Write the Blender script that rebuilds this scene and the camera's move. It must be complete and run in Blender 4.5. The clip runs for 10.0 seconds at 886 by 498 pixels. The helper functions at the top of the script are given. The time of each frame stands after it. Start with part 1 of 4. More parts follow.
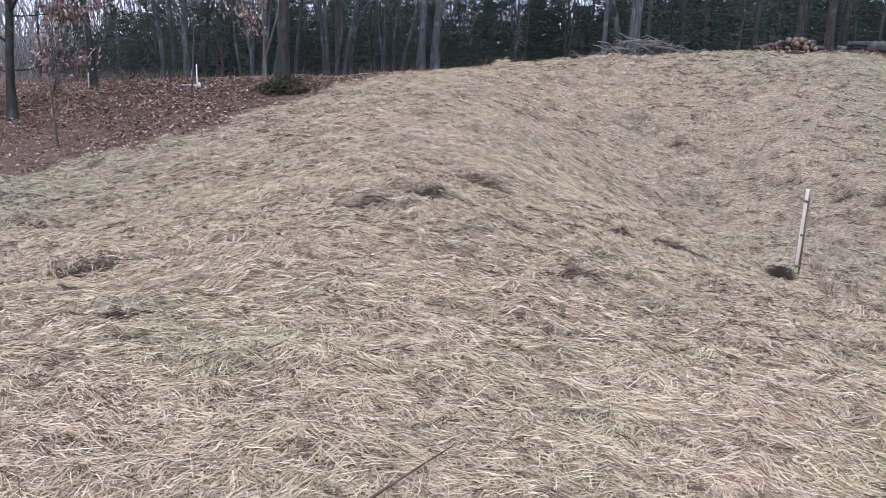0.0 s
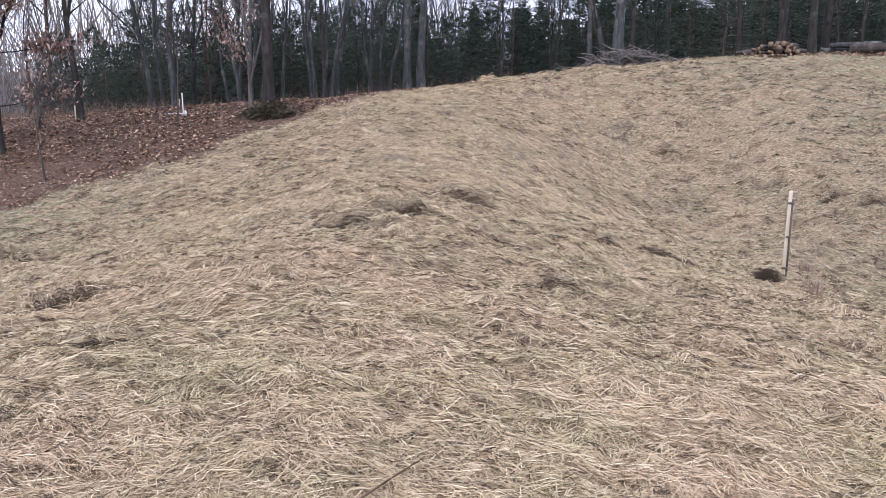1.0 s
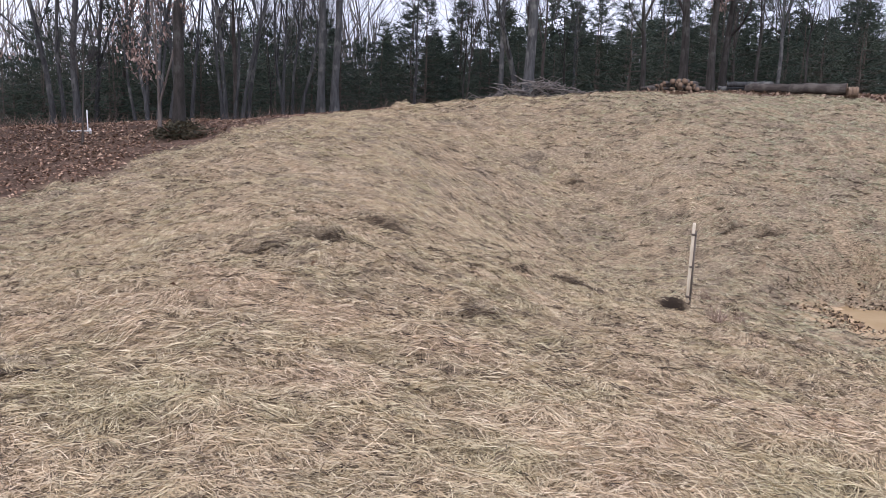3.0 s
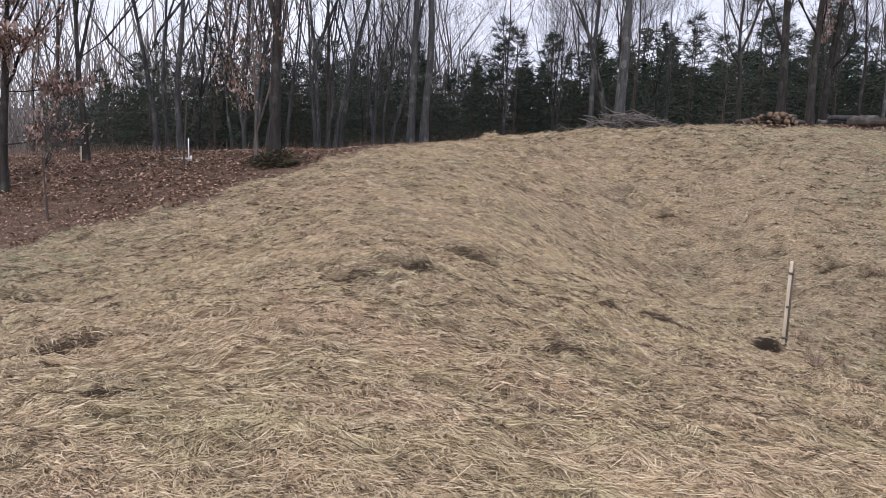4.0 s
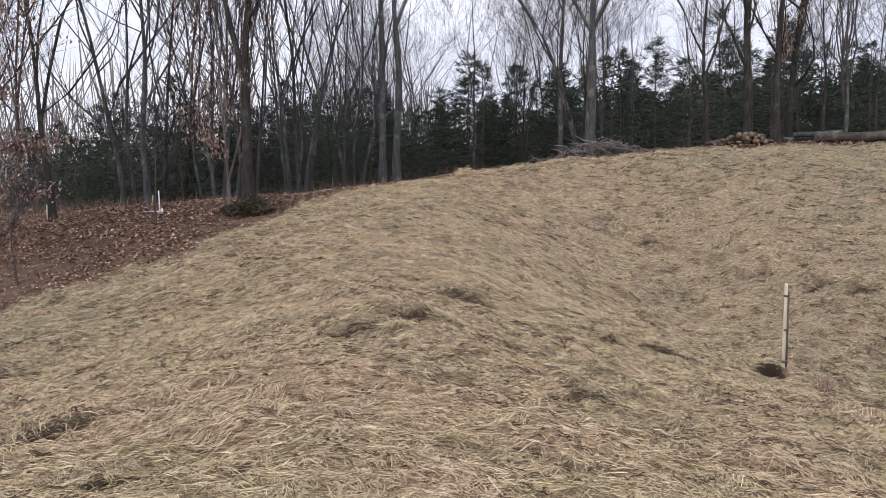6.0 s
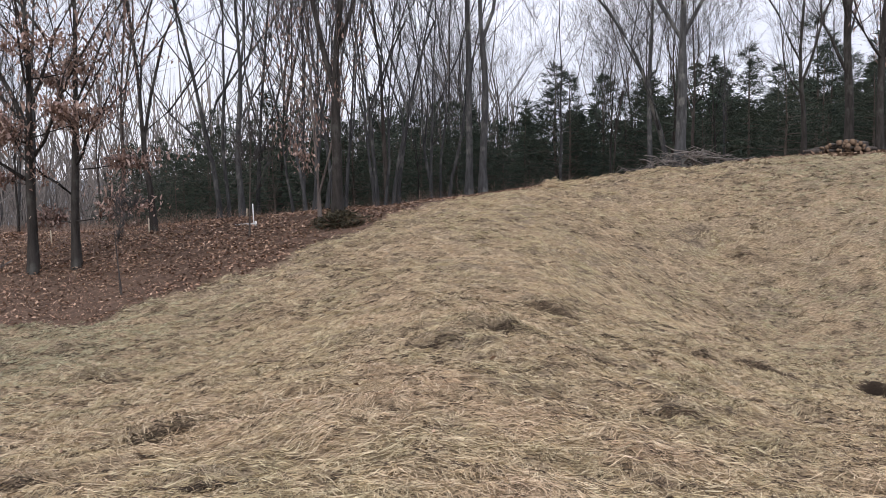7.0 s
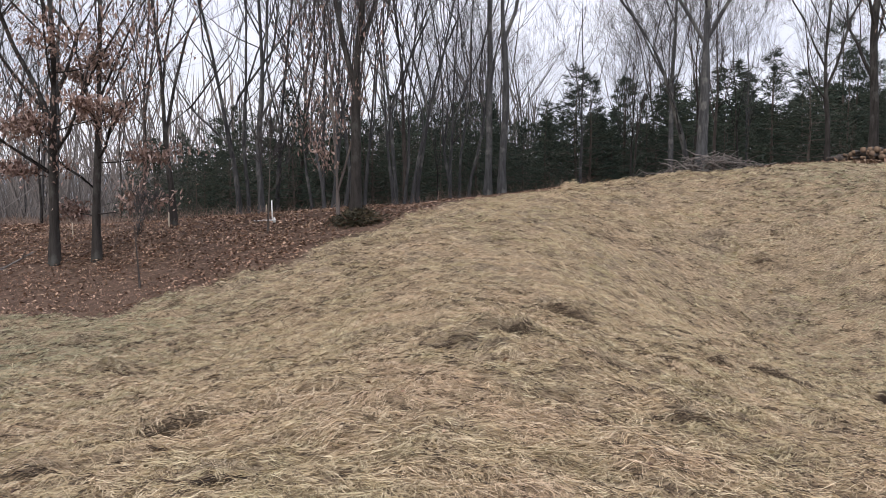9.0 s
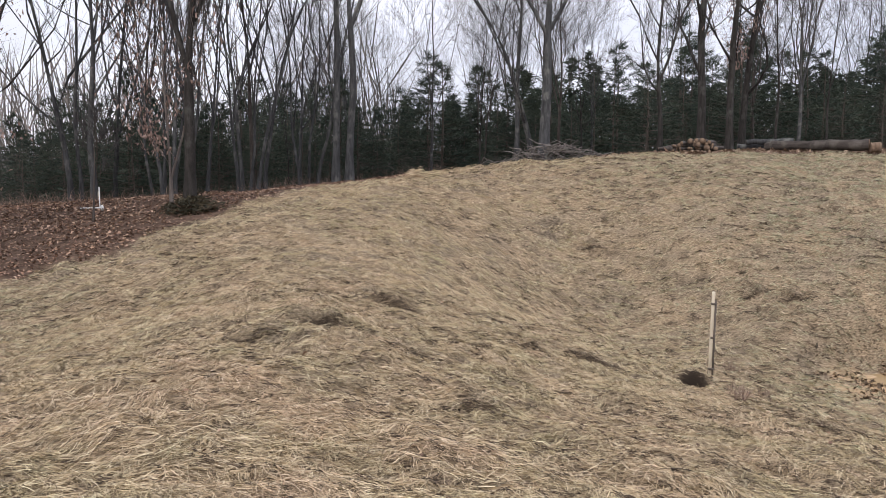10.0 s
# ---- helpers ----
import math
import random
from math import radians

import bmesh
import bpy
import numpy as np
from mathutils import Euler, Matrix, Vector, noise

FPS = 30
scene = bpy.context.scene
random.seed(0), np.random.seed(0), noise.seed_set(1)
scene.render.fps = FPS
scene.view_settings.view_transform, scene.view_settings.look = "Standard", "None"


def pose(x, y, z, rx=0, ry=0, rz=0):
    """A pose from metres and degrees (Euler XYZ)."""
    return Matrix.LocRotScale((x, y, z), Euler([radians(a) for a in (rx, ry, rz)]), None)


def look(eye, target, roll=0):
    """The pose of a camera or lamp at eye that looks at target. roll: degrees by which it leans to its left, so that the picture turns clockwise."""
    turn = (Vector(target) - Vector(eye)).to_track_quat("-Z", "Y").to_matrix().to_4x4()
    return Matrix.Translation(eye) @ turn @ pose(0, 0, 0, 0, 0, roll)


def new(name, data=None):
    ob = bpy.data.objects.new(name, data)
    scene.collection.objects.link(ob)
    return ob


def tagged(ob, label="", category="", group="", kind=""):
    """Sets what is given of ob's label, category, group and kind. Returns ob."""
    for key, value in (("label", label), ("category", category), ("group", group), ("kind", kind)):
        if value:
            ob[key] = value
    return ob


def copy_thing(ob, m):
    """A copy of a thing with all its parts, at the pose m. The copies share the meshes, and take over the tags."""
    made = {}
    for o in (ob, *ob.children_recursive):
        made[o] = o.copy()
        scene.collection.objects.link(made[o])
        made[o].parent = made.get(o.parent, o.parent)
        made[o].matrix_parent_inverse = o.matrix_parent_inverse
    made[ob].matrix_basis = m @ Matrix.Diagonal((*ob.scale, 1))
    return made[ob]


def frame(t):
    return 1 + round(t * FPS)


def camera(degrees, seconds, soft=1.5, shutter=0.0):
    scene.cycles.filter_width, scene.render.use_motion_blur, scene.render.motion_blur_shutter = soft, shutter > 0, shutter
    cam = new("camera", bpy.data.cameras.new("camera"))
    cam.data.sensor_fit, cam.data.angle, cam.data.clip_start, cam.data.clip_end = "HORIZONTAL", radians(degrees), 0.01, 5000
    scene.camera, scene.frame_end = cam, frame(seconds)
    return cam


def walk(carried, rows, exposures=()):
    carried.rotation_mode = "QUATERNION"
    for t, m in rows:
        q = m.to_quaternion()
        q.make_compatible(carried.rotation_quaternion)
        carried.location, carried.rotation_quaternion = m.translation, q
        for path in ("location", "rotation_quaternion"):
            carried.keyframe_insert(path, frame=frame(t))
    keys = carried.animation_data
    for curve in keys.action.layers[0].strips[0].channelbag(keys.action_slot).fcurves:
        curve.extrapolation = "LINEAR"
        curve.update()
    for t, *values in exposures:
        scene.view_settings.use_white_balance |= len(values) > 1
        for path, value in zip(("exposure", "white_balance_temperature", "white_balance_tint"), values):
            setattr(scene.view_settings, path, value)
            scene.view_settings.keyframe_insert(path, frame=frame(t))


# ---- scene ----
cam = camera(56.0, 10.0, soft=0.85)
PATH = [
    (0.0, -0.0, 0.0, 1.55, 78.0, -2.5, 0.0),
    (0.5, 0.1027, -0.009, 1.5545, 78.621, -2.033, 0.91),
    (1.0, 0.1625, -0.0284, 1.5483, 79.206, -0.157, -0.507),
    (1.5, 0.1432, -0.0248, 1.5627, 79.395, 0.599, -2.281),
    (2.0, 0.1461, -0.0438, 1.5732, 79.727, -1.555, -8.515),
    (2.2, 0.1374, -0.0501, 1.5824, 79.916, -1.779, -8.875),
    (3.3, 0.0429, -0.0449, 1.5826, 81.617, -2.14, -4.888),
    (3.5, 0.0498, -0.0519, 1.6077, 82.11, -2.319, -3.574),
    (4.0, 0.0391, -0.0306, 1.6026, 82.772, -2.529, -0.627),
    (4.5, -0.0314, 0.0905, 1.6136, 83.139, -2.628, -0.185),
    (5.0, -0.1698, 0.2643, 1.677, 83.668, -2.112, -2.063),
    (5.2, -0.1691, 0.2896, 1.67, 83.992, -1.787, -4.622),
    (5.55, -0.21, 0.285, 1.675, 84.55, -0.95, -5.7),
    (6.3, -0.2538, 0.2626, 1.6827, 85.413, 1.239, -0.111),
    (6.5, -0.2694, 0.2465, 1.6829, 85.617, 1.022, 1.699),
    (7.0, -0.2562, 0.2578, 1.6861, 85.97, 0.938, 2.668),
    (7.5, -0.3111, 0.2954, 1.6708, 86.287, 0.908, 4.534),
    (8.0, -0.3646, 0.2986, 1.663, 86.506, 0.739, 8.099),
    (8.5, -0.3397, 0.2889, 1.6636, 86.366, 0.403, 8.808),
    (9.0, -0.2269, 0.2551, 1.6876, 85.974, -0.148, 4.029),
    (9.5, -0.0115, 0.2451, 1.6933, 85.461, -0.274, -3.285),
    (10.0, 0.3217, 0.2747, 1.7521, 84.97, -0.525, -4.952),
]
walk(cam, [(t, pose(x, y, z, rx, ry, rz)) for t, x, y, z, rx, ry, rz in PATH],
     exposures=[(0.0, 0.49, 5450, 15), (0.5, 0.46, 5850, 17), (1.0, 0.47, 5900, 17), (2.0, 0.51, 5850, 18), (3.5, 0.15, 6250, 17), (4.5, 0.09, 6400, 14), (6.5, 0.09, 6500, 13), (10.0, 0.11, 6600, 13)])

# ---- world and light: an overcast winter day ----
SUN_EL, SUN_AZ = 42.0, 215.0
world = bpy.data.worlds.new("overcast_sky")
scene.world = world
world.use_nodes = True
wn, wl = world.node_tree.nodes, world.node_tree.links
wn.clear()
w_out, w_bg = wn.new("ShaderNodeOutputWorld"), wn.new("ShaderNodeBackground")
w_sky = wn.new("ShaderNodeTexSky")
w_sky.sky_type, w_sky.sun_disc = "NISHITA", False
w_sky.sun_elevation, w_sky.sun_rotation = radians(SUN_EL), radians(SUN_AZ)
w_scale = wn.new("ShaderNodeVectorMath")
w_scale.operation = "SCALE"
w_scale.inputs["Scale"].default_value = 0.08
w_co, w_map, w_noise = wn.new("ShaderNodeTexCoord"), wn.new("ShaderNodeMapping"), wn.new("ShaderNodeTexNoise")
w_map.inputs["Scale"].default_value = (1.0, 1.0, 3.2)
w_noise.inputs["Scale"].default_value, w_noise.inputs["Detail"].default_value = 2.6, 6.0
w_ramp = wn.new("ShaderNodeValToRGB")
w_ramp.color_ramp.elements[0].position, w_ramp.color_ramp.elements[0].color = 0.32, (0.62, 0.65, 0.76, 1)
w_ramp.color_ramp.elements[1].position, w_ramp.color_ramp.elements[1].color = 0.68, (0.86, 0.88, 0.97, 1)
w_mix = wn.new("ShaderNodeMix")
w_mix.data_type = "RGBA"
w_mix.inputs["Factor"].default_value = 0.85
wl.new(w_sky.outputs["Color"], w_scale.inputs[0])
wl.new(w_co.outputs["Generated"], w_map.inputs["Vector"])
wl.new(w_map.outputs["Vector"], w_noise.inputs["Vector"])
wl.new(w_noise.outputs["Fac"], w_ramp.inputs["Fac"])
wl.new(w_scale.outputs["Vector"], w_mix.inputs["A"])
wl.new(w_ramp.outputs["Color"], w_mix.inputs["B"])
# an overcast sky is brighter overhead than at the horizon
w_sep, w_up = wn.new("ShaderNodeSeparateXYZ"), wn.new("ShaderNodeMapRange")
w_up.inputs["From Min"].default_value, w_up.inputs["From Max"].default_value = 0.1, 0.9
w_up.inputs["To Min"].default_value, w_up.inputs["To Max"].default_value = 1.28, 2.5
w_lift = wn.new("ShaderNodeVectorMath")
w_lift.operation = "SCALE"
wl.new(w_co.outputs["Generated"], w_sep.inputs["Vector"])
wl.new(w_sep.outputs["Z"], w_up.inputs["Value"])
wl.new(w_mix.outputs["Result"], w_lift.inputs[0])
wl.new(w_up.outputs["Result"], w_lift.inputs["Scale"])
wl.new(w_lift.outputs["Vector"], w_bg.inputs["Color"])
w_bg.inputs["Strength"].default_value = 0.95
wl.new(w_bg.outputs["Background"], w_out.inputs["Surface"])

sun_lamp = new("sun", bpy.data.lights.new("sun", "SUN"))
sun_lamp.data.energy, sun_lamp.data.angle, sun_lamp.data.color = 1.4, radians(25), (1.0, 0.95, 0.88)
sun_lamp.matrix_world = look((-20, -30, 30), (0, 0, 0))


# ---- materials ----
def shader(name, rough=0.85, spec=0.25):
    m = bpy.data.materials.new(name)
    m.use_nodes = True
    b = m.node_tree.nodes["Principled BSDF"]
    b.inputs["Roughness"].default_value = rough
    b.inputs["Specular IOR Level"].default_value = spec
    return m, m.node_tree.nodes, m.node_tree.links, b


def ramp(nodes, stops):
    r = nodes.new("ShaderNodeValToRGB")
    e = r.color_ramp.elements
    while len(e) < len(stops):
        e.new(0.5)
    for el, (p, c) in zip(e, stops):
        el.position, el.color = p, (*c, 1)
    return r


def noise_tex(nodes, links, scale, detail=4.0, stretch=(1, 1, 1), coord="Object", rough=0.6):
    co, mp, n = nodes.new("ShaderNodeTexCoord"), nodes.new("ShaderNodeMapping"), nodes.new("ShaderNodeTexNoise")
    mp.inputs["Scale"].default_value = stretch
    n.inputs["Scale"].default_value, n.inputs["Detail"].default_value = scale, detail
    n.inputs["Roughness"].default_value = rough
    links.new(co.outputs[coord], mp.inputs["Vector"])
    links.new(mp.outputs["Vector"], n.inputs["Vector"])
    return n


def mixed(nodes, links, fac, a, b, mode="MIX"):
    m = nodes.new("ShaderNodeMix")
    m.data_type, m.blend_type = "RGBA", mode
    for socket, value in (("Factor", fac), ("A", a), ("B", b)):
        if isinstance(value, (int, float)):
            m.inputs[socket].default_value = value
        elif isinstance(value, tuple):
            m.inputs[socket].default_value = (*value, 1)
        else:
            links.new(value, m.inputs[socket])
    return m.outputs["Result"]


def bump(nodes, links, bsdf, height, strength=0.5, distance=0.02):
    b = nodes.new("ShaderNodeBump")
    b.inputs["Strength"].default_value, b.inputs["Distance"].default_value = strength, distance
    links.new(height, b.inputs["Height"])
    links.new(b.outputs["Normal"], bsdf.inputs["Normal"])


def mat_fibre(name, stops, patch=((0.9, 0.86, 0.78), (1.08, 1.0, 0.92)), patch_scale=0.9, rough=0.75, per_object=False, sheen=0.3, clump=0.0):
    """Dry stalks and leaves: a colour for each blade, and broad patches over them."""
    m, n, l, b = shader(name, rough, sheen)
    if per_object:
        rnd = n.new("ShaderNodeObjectInfo").outputs["Random"]
    else:
        rnd = n.new("ShaderNodeNewGeometry").outputs["Random Per Island"]
    r = ramp(n, stops)
    l.new(rnd, r.inputs["Fac"])
    big = noise_tex(n, l, patch_scale, 5.0)
    pr = ramp(n, ((0.36, patch[0]), (0.50, tuple((p + q) / 2 for p, q in zip(*patch))), (0.64, patch[1])))
    l.new(big.outputs["Fac"], pr.inputs["Fac"])
    tone = mixed(n, l, 1.0, r.outputs["Color"], pr.outputs["Color"], "MULTIPLY")
    if clump:
        small = noise_tex(n, l, clump, 4.0, (0.6, 1.0, 0.6), rough=0.75)
        cr = ramp(n, ((0.34, (0.66, 0.64, 0.61)), (0.45, (0.97, 0.96, 0.95)), (0.66, (1.08, 1.06, 1.04))))
        l.new(small.outputs["Fac"], cr.inputs["Fac"])
        tone = mixed(n, l, 1.0, tone, cr.outputs["Color"], "MULTIPLY")
    l.new(tone, b.inputs["Base Color"])
    return m


def mat_bark(name, dark, light, lichen=(0.30, 0.31, 0.27), amount=0.35, scale=1.0, along=(1, 1, 0.16)):
    m, n, l, b = shader(name, 0.92, 0.15)
    grain = noise_tex(n, l, 14.0 * scale, 6.0, along, rough=0.7)
    r = ramp(n, ((0.30, dark), (0.62, light)))
    l.new(grain.outputs["Fac"], r.inputs["Fac"])
    patch = noise_tex(n, l, 3.2, 5.0, (1, 1, 0.6))
    pr = ramp(n, ((0.52, (0, 0, 0)), (0.66, (amount, amount, amount))))
    l.new(patch.outputs["Fac"], pr.inputs["Fac"])
    tone = n.new("ShaderNodeObjectInfo")
    tr = ramp(n, ((0.0, (0.78, 0.76, 0.74)), (1.0, (1.15, 1.13, 1.1))))
    l.new(tone.outputs["Random"], tr.inputs["Fac"])
    base = mixed(n, l, pr.outputs["Color"], r.outputs["Color"], lichen)
    l.new(mixed(n, l, 1.0, base, tr.outputs["Color"], "MULTIPLY"), b.inputs["Base Color"])
    bump(n, l, b, grain.outputs["Fac"], 0.7, 0.02)
    return m


def mat_plain(name, a, c, scale=12.0, rough=0.7, spec=0.3, stretch=(1, 1, 1), rel=0.3):
    m, n, l, b = shader(name, rough, spec)
    g = noise_tex(n, l, scale, 5.0, stretch)
    r = ramp(n, ((0.3, a), (0.7, c)))
    l.new(g.outputs["Fac"], r.inputs["Fac"])
    l.new(r.outputs["Color"], b.inputs["Base Color"])
    bump(n, l, b, g.outputs["Fac"], rel, 0.01)
    return m


STRAW = ((0.0, (0.066, 0.049, 0.032)), (0.17, (0.166, 0.127, 0.082)), (0.31, (0.363, 0.283, 0.177)), (0.62, (0.541, 0.431, 0.285)), (0.84, (0.514, 0.436, 0.31)), (1.0, (0.768, 0.671, 0.487)))
M_straw = mat_fibre("dry_grass", STRAW, ((0.93, 0.955, 0.86), (1.07, 1.0, 0.99)), 1.1, clump=6.0)
WEATHERED = ((0.0, (0.069, 0.063, 0.042)), (0.16, (0.165, 0.151, 0.103)), (0.3, (0.31, 0.285, 0.194)), (0.64, (0.427, 0.399, 0.276)), (0.84, (0.378, 0.373, 0.267)), (1.0, (0.523, 0.518, 0.373)))
M_weathered = mat_fibre("weathered_grass", WEATHERED, ((0.90, 0.94, 0.86), (1.06, 1.0, 0.94)), 0.6, clump=6.0)
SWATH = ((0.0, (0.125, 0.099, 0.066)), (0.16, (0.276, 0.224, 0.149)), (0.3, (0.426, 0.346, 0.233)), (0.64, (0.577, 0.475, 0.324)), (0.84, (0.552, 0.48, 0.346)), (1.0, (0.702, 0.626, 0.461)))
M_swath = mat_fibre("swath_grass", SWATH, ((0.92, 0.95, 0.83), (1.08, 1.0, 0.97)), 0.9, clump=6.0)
# Old thatch, darkened so its colour carries the shade in grass gaps.
M_shade_thatch = mat_fibre("shade_thatch", ((0.0, (0.024, 0.018, 0.013)), (0.7, (0.075, 0.056, 0.040)), (1.0, (0.18, 0.138, 0.098))), patch_scale=2.0)
M_tussock = mat_fibre("tussock_grass", ((0.0, (0.055, 0.046, 0.032)), (0.4, (0.22, 0.182, 0.13)), (1.0, (0.52, 0.44, 0.33))), patch_scale=3.0)
M_leaf = mat_fibre("fallen_leaf", ((0.0, (0.080, 0.051, 0.040)), (0.4, (0.185, 0.117, 0.086)), (0.75, (0.345, 0.227, 0.163)), (1.0, (0.57, 0.435, 0.34))), patch_scale=1.6)
M_oakleaf = mat_fibre("hanging_leaf", ((0.0, (0.14, 0.098, 0.090)), (0.5, (0.265, 0.19, 0.173)), (1.0, (0.42, 0.33, 0.30))), patch_scale=1.2)
M_brush = mat_fibre("dry_brush", ((0.0, (0.10, 0.07, 0.058)), (0.5, (0.20, 0.145, 0.12)), (1.0, (0.33, 0.255, 0.215))), patch_scale=0.6)
M_needle = mat_fibre("pine_needles", ((0.0, (0.040, 0.053, 0.043)), (0.6, (0.060, 0.078, 0.061)), (1.0, (0.088, 0.110, 0.086))), ((0.7, 0.75, 0.8), (1.2, 1.1, 1.0)), 0.7, 0.95, sheen=0.05)
M_farwood = mat_fibre("far_woodland", ((0.0, (0.075, 0.073, 0.075)), (0.5, (0.14, 0.136, 0.137)), (1.0, (0.22, 0.21, 0.208))), patch_scale=0.05)
M_bough = mat_fibre("cut_boughs", ((0.0, (0.022, 0.022, 0.014)), (0.5, (0.042, 0.040, 0.024)), (1.0, (0.085, 0.07, 0.045))), patch_scale=2.0)
M_clod = mat_fibre("wet_earth", ((0.0, (0.05, 0.036, 0.024)), (0.6, (0.12, 0.085, 0.055)), (1.0, (0.40, 0.30, 0.20))), patch_scale=3.0)
M_bark_grey = mat_bark("grey_bark", (0.029, 0.030, 0.032), (0.086, 0.088, 0.091), (0.27, 0.275, 0.25), amount=0.5)
M_logbark = mat_bark("log_bark", (0.03, 0.026, 0.023), (0.085, 0.073, 0.065), (0.19, 0.175, 0.155), 0.4, along=(0.2, 1, 1))
M_bark_dark = mat_bark("dark_bark", (0.017, 0.0155, 0.0145), (0.050, 0.046, 0.043), (0.16, 0.165, 0.155), 0.4)
M_bark_beech = mat_bark("beech_bark", (0.10, 0.086, 0.08), (0.20, 0.175, 0.162))
M_bark_brown = mat_bark("brown_bark", (0.032, 0.028, 0.026), (0.092, 0.080, 0.073), (0.2, 0.185, 0.165), 0.3)
M_twig = mat_plain("twigs", (0.033, 0.030, 0.029), (0.088, 0.081, 0.078), 3.0, 0.9, 0.15)
M_pinebark = mat_bark("pine_bark", (0.05, 0.042, 0.036), (0.13, 0.11, 0.096), (0.12, 0.12, 0.1), 0.3)
M_stick = mat_plain("weathered_sticks", (0.075, 0.066, 0.061), (0.27, 0.242, 0.222), 18.0, 0.9, 0.15, (1, 1, 1))
M_cutwood = mat_plain("cut_wood", (0.10, 0.070, 0.050), (0.25, 0.175, 0.12), 9.0, 0.8, 0.2)
M_chip = mat_fibre("wood_chips", ((0.0, (0.11, 0.072, 0.054)), (0.5, (0.20, 0.138, 0.10)), (1.0, (0.36, 0.275, 0.21))), patch_scale=2.0)
M_batten = mat_plain("pale_batten", (0.46, 0.39, 0.29), (0.68, 0.60, 0.47), 16.0, 0.7, 0.3, (1, 1, 0.1))
M_rod = mat_plain("dark_rod", (0.05, 0.042, 0.035), (0.12, 0.095, 0.075), 20.0, 0.7, 0.4)
M_white = mat_plain("white_plastic", (0.68, 0.68, 0.66), (0.80, 0.80, 0.79), 8.0, 0.45, 0.5, rel=0.05)
M_deadstick = mat_plain("dark_stick", (0.045, 0.026, 0.018), (0.14, 0.085, 0.06), 24.0, 0.85, 0.2)


def mat_ground():
    """Thatch, leaf mould, ochre mud and bare earth, with painted shade in the slits, by the zones stored on the sheet.
    """
    m, n, l, b = shader("ground", 0.95, 0.12)
    zone = n.new("ShaderNodeAttribute")
    zone.attribute_name = "zone"
    sep = n.new("ShaderNodeSeparateColor")
    l.new(zone.outputs["Color"], sep.inputs["Color"])
    fib = noise_tex(n, l, 26.0, 7.0, (1.0, 1.0, 0.4), rough=0.75)
    big = noise_tex(n, l, 1.1, 5.0)
    cross = n.new("ShaderNodeMath")
    cross.operation = "MAXIMUM"
    for k, (turn, stretch) in enumerate(((0.4, (0.22, 1.0, 0.5)), (-0.7, (0.22, 1.0, 0.5)))):
        f = noise_tex(n, l, 70.0, 4.0, stretch, rough=0.7)
        f.inputs["Vector"].links[0].from_node.inputs["Rotation"].default_value = (0, 0, turn)
        l.new(f.outputs["Fac"], cross.inputs[k])
    thatch = ramp(n, ((0.44, (0.07, 0.054, 0.037)), (0.53, (0.26, 0.208, 0.145)), (0.66, (0.50, 0.41, 0.295))))
    l.new(cross.outputs["Value"], thatch.inputs["Fac"])
    tint = ramp(n, ((0.35, (0.82, 0.80, 0.78)), (0.65, (1.08, 1.0, 0.9))))
    l.new(big.outputs["Fac"], tint.inputs["Fac"])
    grass = mixed(n, l, 1.0, thatch.outputs["Color"], tint.outputs["Color"], "MULTIPLY")
    spot = noise_tex(n, l, 9.0, 8.0, rough=0.8)
    mould = ramp(n, ((0.30, (0.043, 0.030, 0.024)), (0.52, (0.115, 0.076, 0.055)), (0.72, (0.22, 0.150, 0.107))))
    l.new(spot.outputs["Fac"], mould.inputs["Fac"])
    mud = ramp(n, ((0.3, (0.34, 0.225, 0.12)), (0.55, (0.52, 0.375, 0.225)), (0.72, (0.60, 0.47, 0.32))))
    l.new(spot.outputs["Fac"], mud.inputs["Fac"])
    c = mixed(n, l, sep.outputs["Red"], grass, mould.outputs["Color"])
    c = mixed(n, l, sep.outputs["Green"], c, mud.outputs["Color"])
    # near-black for the dug hole's earth and painted shade in slits and folds
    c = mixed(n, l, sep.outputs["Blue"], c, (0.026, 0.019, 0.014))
    # far woodland tone, with blue-grey haze put into the colour
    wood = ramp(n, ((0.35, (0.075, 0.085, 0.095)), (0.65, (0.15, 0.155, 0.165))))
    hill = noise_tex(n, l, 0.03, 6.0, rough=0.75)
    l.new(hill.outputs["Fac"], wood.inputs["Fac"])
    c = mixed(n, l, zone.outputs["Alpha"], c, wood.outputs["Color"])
    l.new(c, b.inputs["Base Color"])
    bump(n, l, b, fib.outputs["Fac"], 0.8, 0.03)
    return m


M_ground = mat_ground()


def mat_water():
    m, n, l, b = shader("muddy_water", 0.12, 0.5)
    g = noise_tex(n, l, 1.8, 3.0)
    r = ramp(n, ((0.3, (0.34, 0.235, 0.125)), (0.7, (0.40, 0.29, 0.165))))
    l.new(g.outputs["Fac"], r.inputs["Fac"])
    l.new(r.outputs["Color"], b.inputs["Base Color"])
    rip = noise_tex(n, l, 14.0, 2.0)
    bump(n, l, b, rip.outputs["Fac"], 0.08, 0.01)
    return m


M_water = mat_water()


# ---- small mesh tools ----
def mesh_of(name, verts, faces, mats, smooth=False, index=None):
    me = bpy.data.meshes.new(name)
    me.from_pydata([tuple(v) for v in verts], [], faces)
    for m in (mats if isinstance(mats, (list, tuple)) else (mats,)):
        me.materials.append(m)
    if smooth:
        me.polygons.foreach_set("use_smooth", np.ones(len(me.polygons), dtype=bool))
    if index is not None:
        me.polygons.foreach_set("material_index", np.array(index, dtype=np.int32))
    me.update()
    return me


def part(name, me, parent, label="", kind=""):
    ob = new(name, me)
    ob.parent = parent
    return tagged(ob, label, kind=kind)


